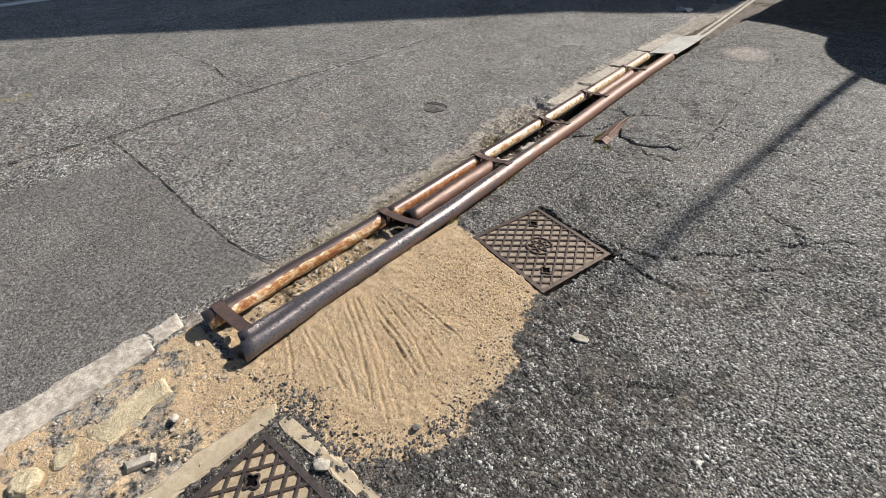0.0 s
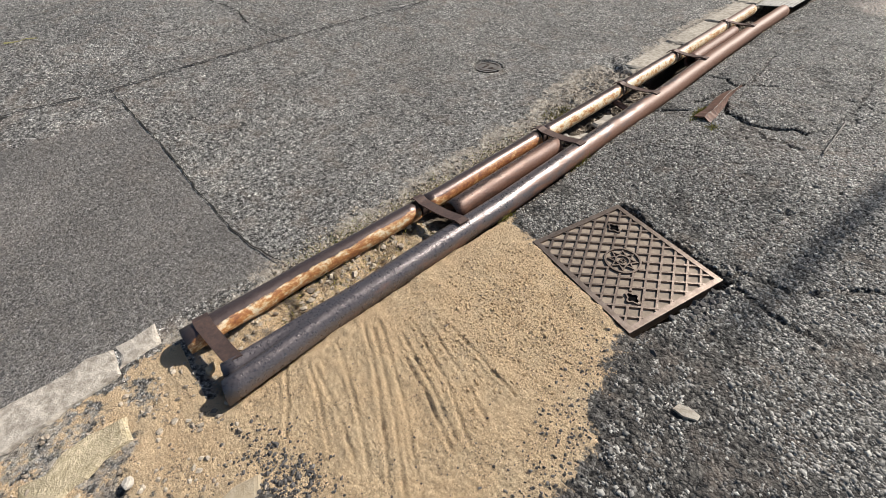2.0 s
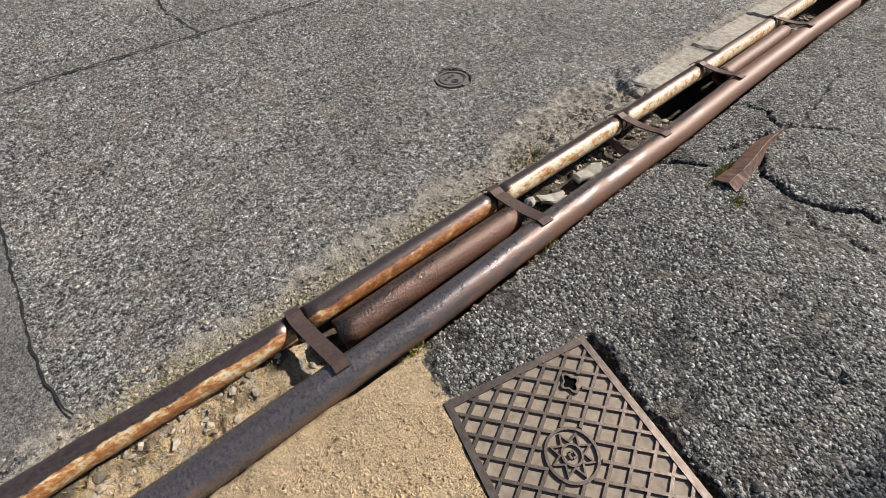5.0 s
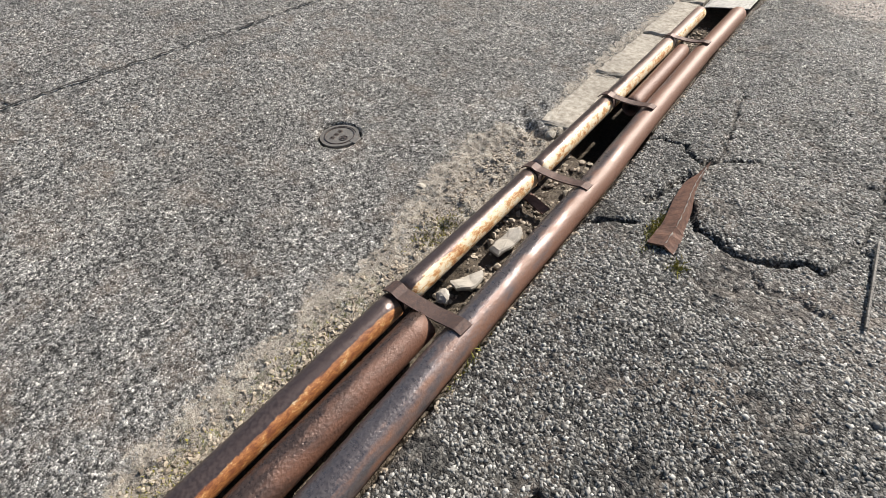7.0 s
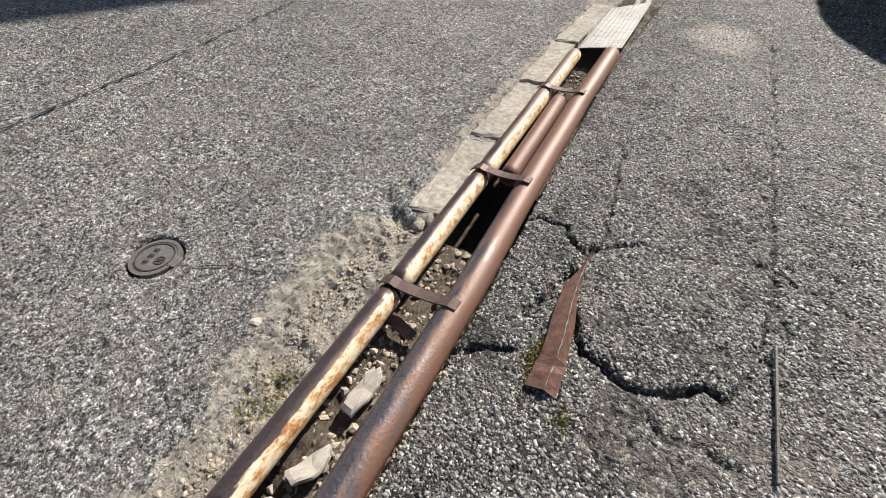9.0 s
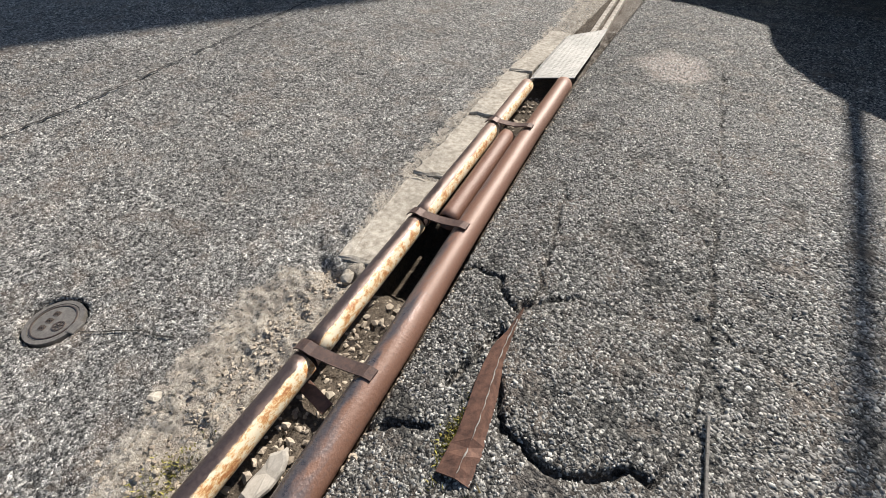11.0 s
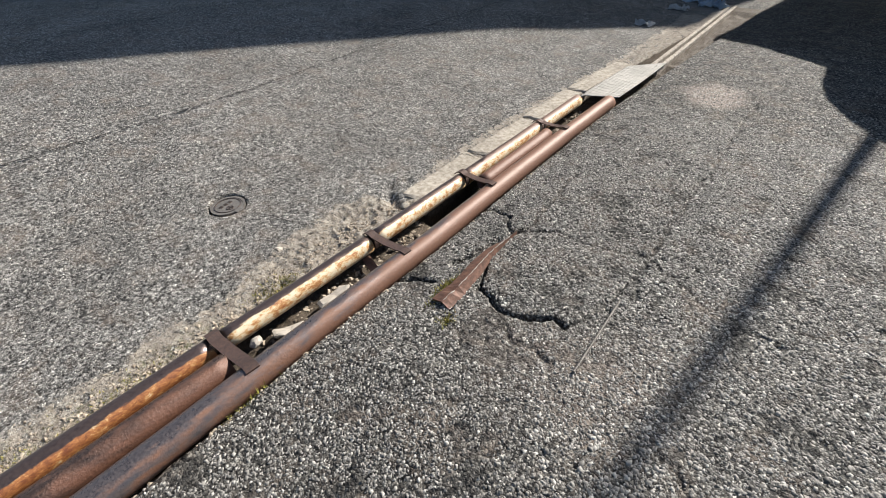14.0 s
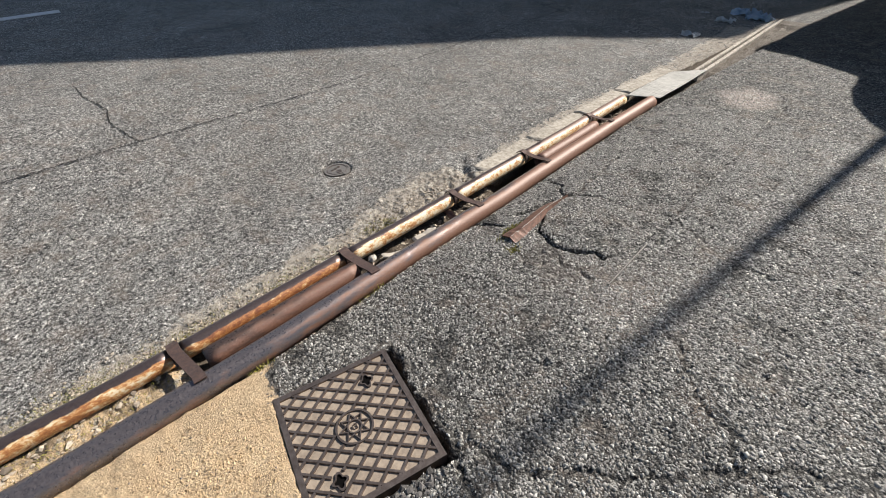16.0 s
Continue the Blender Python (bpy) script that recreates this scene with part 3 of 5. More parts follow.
    level = np.interp(Y, (1.0, 1.15, 2.1, 2.3, 3.1, 3.3, 4.25, 4.4, 4.68, 4.8, 5.5, 5.7, 6.4, 7.6), (-0.02, -0.03, -0.035, -0.12, -0.12, -0.085, -0.085, -0.26, -0.26, -0.14, -0.12, -0.07, -0.10, -0.035))
    Z = Z * (1 - ditch) + ditch * (level + 0.03 * fbm(X, Y, 14, 71, 4) + 0.012 * fbm(X, Y, 60, 73, 2))
    soil = ditch * np.maximum(smooth(2.05, 2.3, Y), 0.36 + 0.55 * fbm(X, Y, 16, 111, 3))
    dust = np.maximum(dust, ditch * smooth(2.3, 2.05, Y))
    moss = np.maximum(moss, 0.5 * ditch)
    sand = np.maximum(sand, 0.62 * ditch * smooth(2.3, 2.05, Y))
    hole = pits(X, Y)
    Z = Z * (1 - hole) - 0.10 * hole
    soil = np.maximum(soil, hole)
    Z = np.where(close, Z, 0.0) + lie(X, Y)
    GRID.update(x=np.array(xs), y=np.array(ys), z=Z)
    rows, cols = X.shape
    k = np.arange(rows * cols).reshape(rows, cols)
    quads = np.stack([k[:-1, :-1], k[:-1, 1:], k[1:, 1:], k[1:, :-1]], -1).reshape(-1, 4)
    me = bpy.data.meshes.new("ground")
    me.vertices.add(rows * cols)
    me.vertices.foreach_set("co", np.stack([X, Y, Z], -1).astype(np.float32).ravel())
    me.loops.add(len(quads) * 4)
    me.loops.foreach_set("vertex_index", quads.astype(np.int32).ravel())
    me.polygons.add(len(quads))
    me.polygons.foreach_set("loop_start", np.arange(0, len(quads) * 4, 4, dtype=np.int32))
    me.polygons.foreach_set("use_smooth", np.ones(len(quads), bool))
    me.update(calc_edges=True)
    for name, mask in (("coarse", np.where(close, right * (1 - sand * 0.5), (X > 0) * 1.0)), ("sand", sand * close), ("dust", dust * close), ("dark", dark), ("pale", pale), ("patch", patch), ("moss", moss), ("soil", soil)):
        me.attributes.new(name, "FLOAT", "POINT").data.foreach_set("value", np.clip(mask, 0, 1).astype(np.float32).ravel())
    me.materials.append(GROUND)
    me.validate()
    return tagged(new("ground", me), "grey weathered asphalt street with sand patch and cracks", "ground", kind="structure")


ground_sheet()


def ribbon(name, line, width, seed, z=0.006, material=None):
    """A jagged narrow crack or joint lying in the road."""
    rng = random.Random(seed)
    bm = bmesh.new()
    pts = []
    for (x0, y0), (x1, y1) in zip(line, line[1:]):
        n = max(2, int(math.hypot(x1 - x0, y1 - y0) / 0.035))
        pts += [(x0 + (x1 - x0) * i / n, y0 + (y1 - y0) * i / n) for i in range(n)]
    pts.append(line[-1])
    prev = None
    for i, (x, y) in enumerate(pts):
        a, b = pts[max(0, i - 1)], pts[min(len(pts) - 1, i + 1)]
        d = Vector((b[0] - a[0], b[1] - a[1])).normalized()
        s, w = rng.uniform(-1, 1) * width * 0.6, width * rng.uniform(0.25, 1.0) * 0.5
        p = [bm.verts.new((x - d.y * (s + k * w), y + d.x * (s + k * w), z + float(lie(x - d.y * (s + k * w), y + d.x * (s + k * w))))) for k in (-1, 1)]
        if prev:
            bm.faces.new((prev[0], prev[1], p[1], p[0]))
        prev = p
    return tagged(part(name, bm, material or TAR), kind="structure")


ribbon("road_joint", ((-1.99, -1.0), (-1.99, 0.68), (-1.95, 1.30), (-2.0, 1.75), (-2.03, 2.54), (-2.03, 3.75), (-2.06, 4.5), (-2.17, 5.6), (-2.28, 6.5), (-2.45, 8.6)), 0.018, 1, 0.010)
ribbon("road_crack", ((-3.6, 2.35), (-3.2, 2.37), (-2.95, 2.43), (-2.75, 2.47), (-2.52, 2.435), (-2.25, 2.49), (-2.03, 2.54)), 0.013, 2)
ribbon("road_crack", ((-1.95, 1.30), (-1.40, 1.345), (-1.198, 1.37), (-0.628, 1.395), (-0.242, 1.424), (-0.09, 1.445), (0.075, 1.50)), 0.010, 3)
ribbon("road_crack", ((-0.67, 3.56), (-0.56, 3.625), (-0.49, 3.67), (-0.36, 3.71)), 0.007, 4)


# ---- pipes over the gutter ----
def pipe_mesh(line, y0, y1, radius, z, thick=0.006, crush=None, flat=None, seed=0):
    """An open-ended steel pipe along the gutter: outer and inner wall, with dents. crush(y) squeezes it; flat(y) opens it underneath."""
    rng = random.Random(seed)
    n, rings = 28, max(8, int((y1 - y0) / 0.05))
    bm = bmesh.new()
    loops = []
    ph = rng.uniform(0, 6)
    for inner in (0, 1):
        for i in range(rings + 1):
            y = y0 + (y1 - y0) * (i / rings if not inner else 1 - i / rings)
            x = float(along(line, y))
            wide, high, lift = crush(y) if crush else (1.0, 1.0, 0.0)
            r = radius - thick * inner
            gape = flat(y) if flat else 0.0
            loop = []
            for k in range(n):
                a = 2 * math.pi * k / n
                dent = 1 + 0.012 * math.sin(3.1 * y + ph + a) + 0.008 * math.sin(11 * y + 2 * a)
                loop.append(bm.verts.new((x + r * wide * dent * math.cos(a), y, z + lift + 0.004 * math.sin(1.7 * y + ph) + r * high * dent * (math.sin(a) if math.sin(a) > 0 else math.sin(a) * (1 - gape)))))
            loops.append(loop)
    for a, b in zip(loops, loops[1:] + loops[:1]):
        for k in range(n):
            j = (k + 1) % n
            bm.faces.new((a[k], b[k], b[j], a[j]))
    bmesh.ops.recalc_face_normals(bm, faces=bm.faces)
    return bm


def near_left(y):
    t = max(0.0, min(1.0, (1.45 - y) / 0.40))
    return 1 + 0.30 * t, 1 + 0.25 * t, 0.018 * t


def near_right(y):
    t = max(0.0, min(1.0, (1.80 - y) / 0.68))
    t = t * t
    return 1 + 0.30 * t, 1 + 0.25 * t, 0.012 * t


def pipe(name_label, line, y0, y1, radius, z, material, seed, **shape):
    bm = pipe_mesh(line, y0, y1, radius, z, seed=seed, **shape)
    return tagged(part("steel_pipe", bm, material, smooth=True), name_label, "pipe", "pipes over the gutter")


PAINTED = "rusty steel pipe with flaking cream paint over the gutter"
pipe("rusty cream-painted steel pipe, its flared end open on sand", LEFT_LINE, 1.075, 2.135, 0.045, 0.012, PIPE_L, 4, crush=near_left, flat=lambda y: max(0.0, min(1.0, (1.35 - y) / 0.2)) * 0.8)
for k, (y0, y1) in enumerate(((2.185, 3.035), (3.085, 3.865), (3.91, 4.615), (4.66, 5.52), (5.56, 6.16))):
    pipe(PAINTED, LEFT_LINE, y0, y1, 0.045, 0.012, PIPE_L, 14 + k)

# the thick pipe: its near end is torn open, creased on top and cut at a slant
bm = pipe_mesh(RIGHT_LINE, 1.125, 6.29, 0.056, 0.004, crush=near_right, flat=lambda y: max(0.0, min(1.0, (1.6 - y) / 0.35)) * 0.8, seed=7)
for v in bm.verts:
    t = smooth(1.70, 1.12, v.co.y)
    if t > 0:
        u = (v.co.x - float(along(RIGHT_LINE, v.co.y))) / 0.073
        if v.co.z > 0.02:
            v.co.z -= t * (0.034 * math.exp(-((u + 0.15) / 0.26) ** 2) - 0.012 * math.exp(-((u + 0.75) / 0.3) ** 2))
        v.co.y -= smooth(1.30, 1.12, v.co.y) * 0.02 * u
tagged(part("steel_pipe", bm, PIPE_R, smooth=True), "thick worn brown steel pipe with a flattened open end", "pipe", "pipes over the gutter")
WEDGED = "short rust-red steel pipe wedged between two longer pipes"
pipe(WEDGED, ((2.2, 0.315), (3.1, 0.258)), 2.25, 3.05, 0.054, 0.000, PIPE_M, 9)
pipe(WEDGED, ((4.6, 0.156), (5.5, 0.082)), 4.70, 5.50, 0.045, 0.002, PIPE_M, 12)


def strap(y_left, y_right, width, seed, over_left=0.055, over_right=0.05, tail=0.0):
    """A flat steel bar bent over both pipes."""
    rng = random.Random(seed)
    xl, xr = float(along(LEFT_LINE, y_left)), float(along(RIGHT_LINE, y_right))
    zl, zr = 0.012 + 0.045 + 0.004, 0.004 + 0.056 + 0.004
    if y_left < 1.4:
        zl, zr = zl + 0.022, zr + 0.010
    pts = []
    for k in range(4):
        a = radians(150 - 30 * k)
        pts.append((xl + over_left * math.cos(a), zl - 0.051 + 0.053 * math.sin(a), 0.0))
    for k in range(1, 5):
        t = k / 5
        pts.append((xl + 0.03 + (xr - 0.02 - xl - 0.03) * t, zl + (zr - zl) * t - 0.004 - 0.008 * math.sin(math.pi * t) + rng.uniform(-0.001, 0.001), t))
    for k in range(2 if over_right > 0 else 1):
        a = radians((100 if over_right > 0 else 125) - 28 * k)
        pts.append((xr + 0.061 * math.cos(a), zr - 0.060 + 0.061 * math.sin(a), 1.0))
    bm = bmesh.new()
    prev = None
    for x, z, t in pts:
        y = y_left + (y_right - y_left) * t
        w = width * 0.5
        q = [bm.verts.new((x, y + s * w, z + h)) for s, h in ((-1, 0), (1, 0), (1, 0.006), (-1, 0.006))]
        if prev:
            for i in range(4):
                bm.faces.new((prev[i], prev[(i + 1) % 4], q[(i + 1) % 4], q[i]))
        else:
            bm.faces.new(q[::-1])
        prev = q
    bm.faces.new(prev)
    bmesh.ops.recalc_face_normals(bm, faces=bm.faces)
    bar = tagged(part("strap", bm, STRAP), "flat brown steel bar bridging the gutter pipes", "strap", "straps across the pipes")
    # a curved plate under the bar closes the joint between two pipe lengths
    bm = bmesh.new()
    if y_left > 1.4:
        fan = [(xl + 0.041 * math.cos(radians(a)), 0.010 + 0.041 * math.sin(radians(a))) for a in range(-120, 181, 20)]
        front = [bm.verts.new((x, y_left - 0.012, z)) for x, z in fan]
        rear = [bm.verts.new((x, y_left + 0.012, z)) for x, z in fan]
    else:
        fan = [(xl - 0.02, 0.0), (xl + 0.035, 0.0), (xl + 0.045, 0.05), (xl + 0.02, 0.075), (xl - 0.02, 0.07)]
        front = [bm.verts.new((x, y_left - 0.05, z)) for x, z in fan]
        rear = [bm.verts.new((x, y_left - 0.045, z)) for x, z in fan]
    bm.faces.new(front), bm.faces.new(rear[::-1])
    for i in range(len(fan)):
        j = (i + 1) % len(fan)
        bm.faces.new((front[i], rear[i], rear[j], front[j]))
    bmesh.ops.recalc_face_normals(bm, faces=bm.faces)
    part("end_plate", bm, STRAP, bar)
    return bar


strap(1.15, 1.18, 0.055, 1, over_right=-10)
strap(2.16, 2.20, 0.050, 2)
strap(3.06, 3.09, 0.052, 3)
strap(3.89, 3.91, 0.042, 4)
strap(4.64, 4.65, 0.042, 5)
strap(5.54, 5.56, 0.042, 6)


# ---- concrete edges ----
def slab(ring, z0, z1, material, label, name="concrete_edge", seed=0, jag=0.012, category="kerb", kind="structure"):
    """A broken slab with an uneven outline and rounded top edge."""
    rng = random.Random(seed)
    out = []
    for (x0, y0), (x1, y1) in zip(ring, ring[1:] + ring[:1]):
        n = max(1, int(math.hypot(x1 - x0, y1 - y0) / 0.05))
        out += [(x0 + (x1 - x0) * i / n + rng.uniform(-jag, jag), y0 + (y1 - y0) * i / n + rng.uniform(-jag, jag)) for i in range(n)]
    cx, cy = sum(p[0] for p in out) / len(out), sum(p[1] for p in out) / len(out)
    bm = bmesh.new()
    tiers = []
    for shrink, z in ((0.0, z0), (0.0, z1 - 0.010), (0.010, z1 - 0.002), (0.022, z1)):
        tier = []
        for x, y in out:
            d = math.hypot(x - cx, y - cy) or 1
            k = 1 - shrink / d
            tier.append(bm.verts.new((cx + (x - cx) * k, cy + (y - cy) * k, z + (rng.uniform(-0.003, 0.003) if z > z0 else 0))))
        tiers.append(tier)
    for a, b in zip(tiers, tiers[1:]):
        for i in range(len(out)):
            j = (i + 1) % len(out)
            bm.faces.new((a[i], a[j], b[j], b[i]))
    bm.faces.new(tiers[-1])
    ob = part(name, bm, material, smooth=False)
    return tagged(ob, label, category, kind=kind)


slab([(0.075, 1.00), (0.083, 0.859), (0.206, 0.869), (0.165, 1.01)], -0.08, 0.008, KERB, "weathered pale concrete kerb end beside the sand", seed=1, jag=0.012)
slab([(0.080, 0.857), (0.095, 0.57), (0.115, 0.37), (0.12, 0.05), (0.32, 0.05), (0.285, 0.42), (0.25, 0.70), (0.206, 0.866)], -0.08, 0.007, KERB, "long weathered pale concrete kerb stone beside the sand", seed=2, jag=0.014)
for i, (a, b) in enumerate(((4.29, 4.945), (4.955, 5.645), (5.655, 6.36), (6.37, 7.3))):
    x0, x1 = -0.14 - 0.075 * (a - 4.3), -0.14 - 0.07 * (b - 4.3)
    i0, i1 = float(along(LEFT_LINE, min(a, 6.3))) - 0.045, float(along(LEFT_LINE, min(b, 6.3))) - 0.05
    slab([(x0, a), (i0, a + 0.03), (i1, b), (max(x1, -0.30), b - 0.02)], -0.10, 0.005, CONCRETE, "pale weathered concrete gutter edge slab, chipped", seed=20 + i, jag=0.009)
slab([(0.66, 0.61), (0.70, 0.70), (0.73, 0.69), (0.70, 0.61)], -0.05, 0.010, CONCRETE, "pale flat stone fragment lying in the sand", "stone_fragment", 34, 0.005, "rubble", "")
slab([(0.80, 0.30), (0.83, 1.10), (0.90, 1.07), (0.92, 0.30)], -0.08, 0.002, SANDY, "sandy concrete collar beside the iron cover", "concrete_collar", 35, 0.008)
slab([(0.91, 1.055), (0.90, 1.10), (1.15, 1.14), (1.46, 1.17), (1.46, 1.115), (1.18, 1.085)], -0.08, 0.002, SANDY, "sandy concrete collar beside the iron cover", "concrete_collar", 36, 0.008)


# ---- iron covers ----
def hatch_cover(m, label, infill):
    """A cast-iron cover: rim, sunken floor, diamond ribs, emblem ring with a star, two key holes plugged black for
    shade.
    """
    L, W = 0.275, 0.245
    root = tagged(new("access_cover"), label, "manhole cover", "iron access covers")
    bm = bmesh.new()
    ring_prism(bm, [(-L, -W), (L, -W), (L, W), (-L, W)], [(-L + 0.022, -W + 0.022), (L - 0.022, -W + 0.022), (L - 0.022, W - 0.022), (-L + 0.022, W - 0.022)], -0.04, 0.012)
    part("rim", bm, IRON, root)
    bm = bmesh.new()
    box(bm, -L + 0.02, L - 0.02, -W + 0.02, W - 0.02, -0.03, 0.003)
    part("floor_panel", bm, infill, root, "dusty sunken panel")
    keys = ((-0.165, 0.115), (0.165, -0.115))
    lx, wy = L - 0.02, W - 0.02
    bm = bmesh.new()
    step = 0.061
    slope = 1.30
    for sgn in (1, -1):
        k = -14
        while k <= 14:
            c = k * step
            # rib along direction (1, sgn * slope) through (c, 0), clipped to the panel and broken at the emblem and holes
            d = Vector((1, sgn * slope)).normalized()
            nrm = Vector((-d.y, d.x))
            run = []
            t = -0.6
            while t <= 0.6:
                p = Vector((c, 0)) + d * t
                ok = abs(p.x) <= lx and abs(p.y) <= wy and p.length > 0.072 and all((p - Vector(q)).length > 0.034 for q in keys)
                if ok:
                    run.append(p)
                if (not ok or t + 0.006 > 0.6) and len(run) > 2:
                    a, b = run[0], run[-1]
                    w = 0.0042
                    lo = [bm.verts.new((*(p + nrm * s * w * 1.5), 0.002 + 0.0003 * sgn)) for p, s in ((a, -1), (b, -1), (b, 1), (a, 1))]
                    hi = [bm.verts.new((*(p + nrm * s * w), 0.0105 + 0.0003 * sgn)) for p, s in ((a, -1), (b, -1), (b, 1), (a, 1))]
                    bm.faces.new(hi)
                    for i in range(4):
                        bm.faces.new((lo[i], lo[(i + 1) % 4], hi[(i + 1) % 4], hi[i]))
                    run = []
                if not ok:
                    run = []
                t += 0.006
            k += 1
    part("diamond_ribs", bm, IRON, root)
    bm = bmesh.new()
    ring_prism(bm, circle(0.073, 40), circle(0.065, 40), 0.002, 0.011)
    ring_prism(bm, circle(0.030, 32), circle(0.024, 32), 0.002, 0.011)
    star = [((0.062 if i % 2 == 0 else 0.036) * math.cos(math.pi * i / 8), (0.062 if i % 2 == 0 else 0.036) * math.sin(math.pi * i / 8)) for i in range(16)]
    ring_prism(bm, star, [(x * 0.82, y * 0.82) for x, y in star], 0.002, 0.011)
    for x, y, w, h in ((-0.009, 0.004, 0.004, 0.012), (0.009, 0.004, 0.004, 0.012), (0, -0.008, 0.014, 0.004), (0, 0.008, 0.010, 0.003)):
        box(bm, x - w / 2, x + w / 2, y - h / 2, y + h / 2, 0.002, 0.010)
    part("emblem", bm, IRON, root, "raised round star emblem")
    for x, y in keys:
        bm = bmesh.new()
        shape = [(x + r * math.cos(2 * math.pi * i / 32), y + r * math.sin(2 * math.pi * i / 32)) for i in range(32) for r in [0.024 + 0.005 * math.cos(2 * math.pi * i / 32) ** 2 + 0.0065 * math.cos(8 * math.pi * i / 32)]]
        inner = [(x + (a - x) * 0.74, y + (b - y) * 0.74) for a, b in shape]
        ring_prism(bm, shape, inner, 0.001, 0.011)
        collar = part("key_hole_collar", bm, IRON, root)
        bm = bmesh.new()
        # no opening here: a black plug on the floor paints the hole's shade
        prism(bm, inner, -0.004, 0.0046)
        part("key_hole_shade", bm, HOLE_SHADE, collar, "black plug painted as the shade in a key hole")
    root.matrix_world = m
    return root


hatch_cover(COVER, "rectangular cast-iron street cover with diamond ribs and star emblem", IRON_FLOOR)
hatch_cover(COVER2, "rusty cast-iron street cover with diamond ribs, sand-filled", INFILL)


def valve_cover():
    root = tagged(new("valve_cover"), "small round grey cast-iron valve cover in asphalt", "valve cover")
    bm = bmesh.new()
    ring_prism(bm, circle(0.108, 44), circle(0.092, 44), -0.03, 0.007)
    part("frame_ring", bm, VALVE, root)
    bm = bmesh.new()
    prism(bm, circle(0.090, 44), -0.03, 0.005)
    lid = part("lid", bm, VALVE, root)
    bm = bmesh.new()
    ring_prism(bm, circle(0.084, 40), circle(0.079, 40), 0.003, 0.008)
    ring_prism(bm, circle(0.024, 24, 0.012, 0.036), circle(0.019, 24, 0.012, 0.036), 0.003, 0.008)
    for a in (0, 60, 120):
        box(bm, -0.018, 0.018, -0.002, 0.002, 0.003, 0.008, 0, pose(0.012, 0.036, 0, 0, 0, a))
    part("relief_ring", bm, IRON, lid)
    for i, x in enumerate((-0.036, 0.0, 0.036)):
        bm = bmesh.new()
        for y, w in ((-0.030, 0.020), (-0.020, 0.024), (-0.010, 0.020)):
            box(bm, x - w / 2, x + w / 2, y - 0.002, y + 0.002, 0.003, 0.0085)
        box(bm, x - 0.0015, x + 0.0015, -0.034, -0.008, 0.003, 0.0085)
        part("raised_mark", bm, IRON, lid)
    bm = bmesh.new()
    box(bm, -0.03, 0.03, 0.085, 0.125, -0.03, 0.009, 0.004)
    part("hinge_tab", bm, VALVE, root)
    root.matrix_world = pose(-0.788, 3.542, 0.013, 0, 0, -75) @ Matrix.Diagonal((0.88, 0.88, 1, 1))


valve_cover()


# ---- steel bits in the ground ----
def angle_iron():
    """A bent steel angle lying ridge up, narrowing to a point that is sunk in the crack; a tear across it near the foot."""
    foot, tip = Vector((0.700, 3.772)), Vector((0.638, 4.365))
    way = (tip - foot).normalized()
    side = Vector((way.y, -way.x))
    steps = 22

    def section(t):
        left = np.interp(t, (0, 0.14, 0.18, 0.45, 0.70, 0.82, 1.0), (0.052, 0.050, 0.046, 0.048, 0.036, 0.014, 0.002))
        right = np.interp(t, (0, 0.12, 0.16, 0.20, 0.45, 0.70, 1.0), (0.040, 0.036, 0.042, 0.030, 0.026, 0.011, 0.002))
        top = np.interp(t, (0, 0.10, 0.15, 0.19, 0.60, 1.0), (0.018, 0.025, 0.014, 0.026, 0.024, 0.010))
        p = foot + (tip - foot) * t + side * 0.006 * math.sin(7 * t)
        low = float(lie(p.x, p.y)) + 0.006
        return p, low, left, right, top

    bm = bmesh.new()
    prev = None
    for i in range(steps + 1):
        p, low, left, right, top = section(i / steps)
        q = []
        for off, h in ((-left, 0.004), (0.0, top), (right, -0.006), (right - 0.004, -0.010), (0.0, top - 0.007), (-left + 0.004, -0.002)):
            v = p + side * off
            q.append(bm.verts.new((v.x, v.y, low + h)))
        if prev:
            for k in range(6):
                bm.faces.new((prev[k], prev[(k + 1) % 6], q[(k + 1) % 6], q[k]))
        else:
            bm.faces.new(q[::-1])
        prev = q
    bm.faces.new(prev)
    bmesh.ops.recalc_face_normals(bm, faces=bm.faces)
    ob = part("angle_iron", bm, RUST)
    # highlight along the ridge, painted as a thin pale strip
    bm = bmesh.new()
    prev = None
    for i in range(2 * steps):
        p, low, left, right, top = section(0.02 + 0.88 * i / (2 * steps - 1))
        w = 0.0017 + 0.0005 * math.sin(5.3 * i) + 0.0004 * math.sin(2.1 * i)
        q = [bm.verts.new((*(p + side * (k * w + 0.001 * math.sin(1.7 * i))), low + top + h)) for k, h in ((-1, -0.002), (0, 0.0016), (1, -0.002))]
        if prev:
            for k in range(2):
                bm.faces.new((prev[k], prev[k + 1], q[k + 1], q[k]))
        prev = q
    part("ridge_highlight", bm, GALV, ob, "pale strip painted as the ridge's highlight")
    tagged(ob, "rust-brown steel angle iron stuck in cracked asphalt", "angle iron")


angle_iron()


def rod():
    bm = bmesh.new()
    bmesh.ops.create_cone(bm, cap_ends=True, segments=10, radius1=0.0048, radius2=0.0044, depth=0.41, matrix=pose(0, 0, 0, 90, 0, 0))
    for k in range(26):
        bmesh.ops.create_cone(bm, cap_ends=True, segments=8, radius1=0.0055, radius2=0.0055, depth=0.003, matrix=pose(0, -0.19 + k * 0.0152, 0, 90, 0, 0))
    ob = part("steel_rod", bm, VALVE)
    ob.matrix_world = pose(1.246, 4.05, 0.078, 0.5, 0, 5)
    tagged(ob, "thin ribbed steel rod half sunk in asphalt", "rod")


rod()


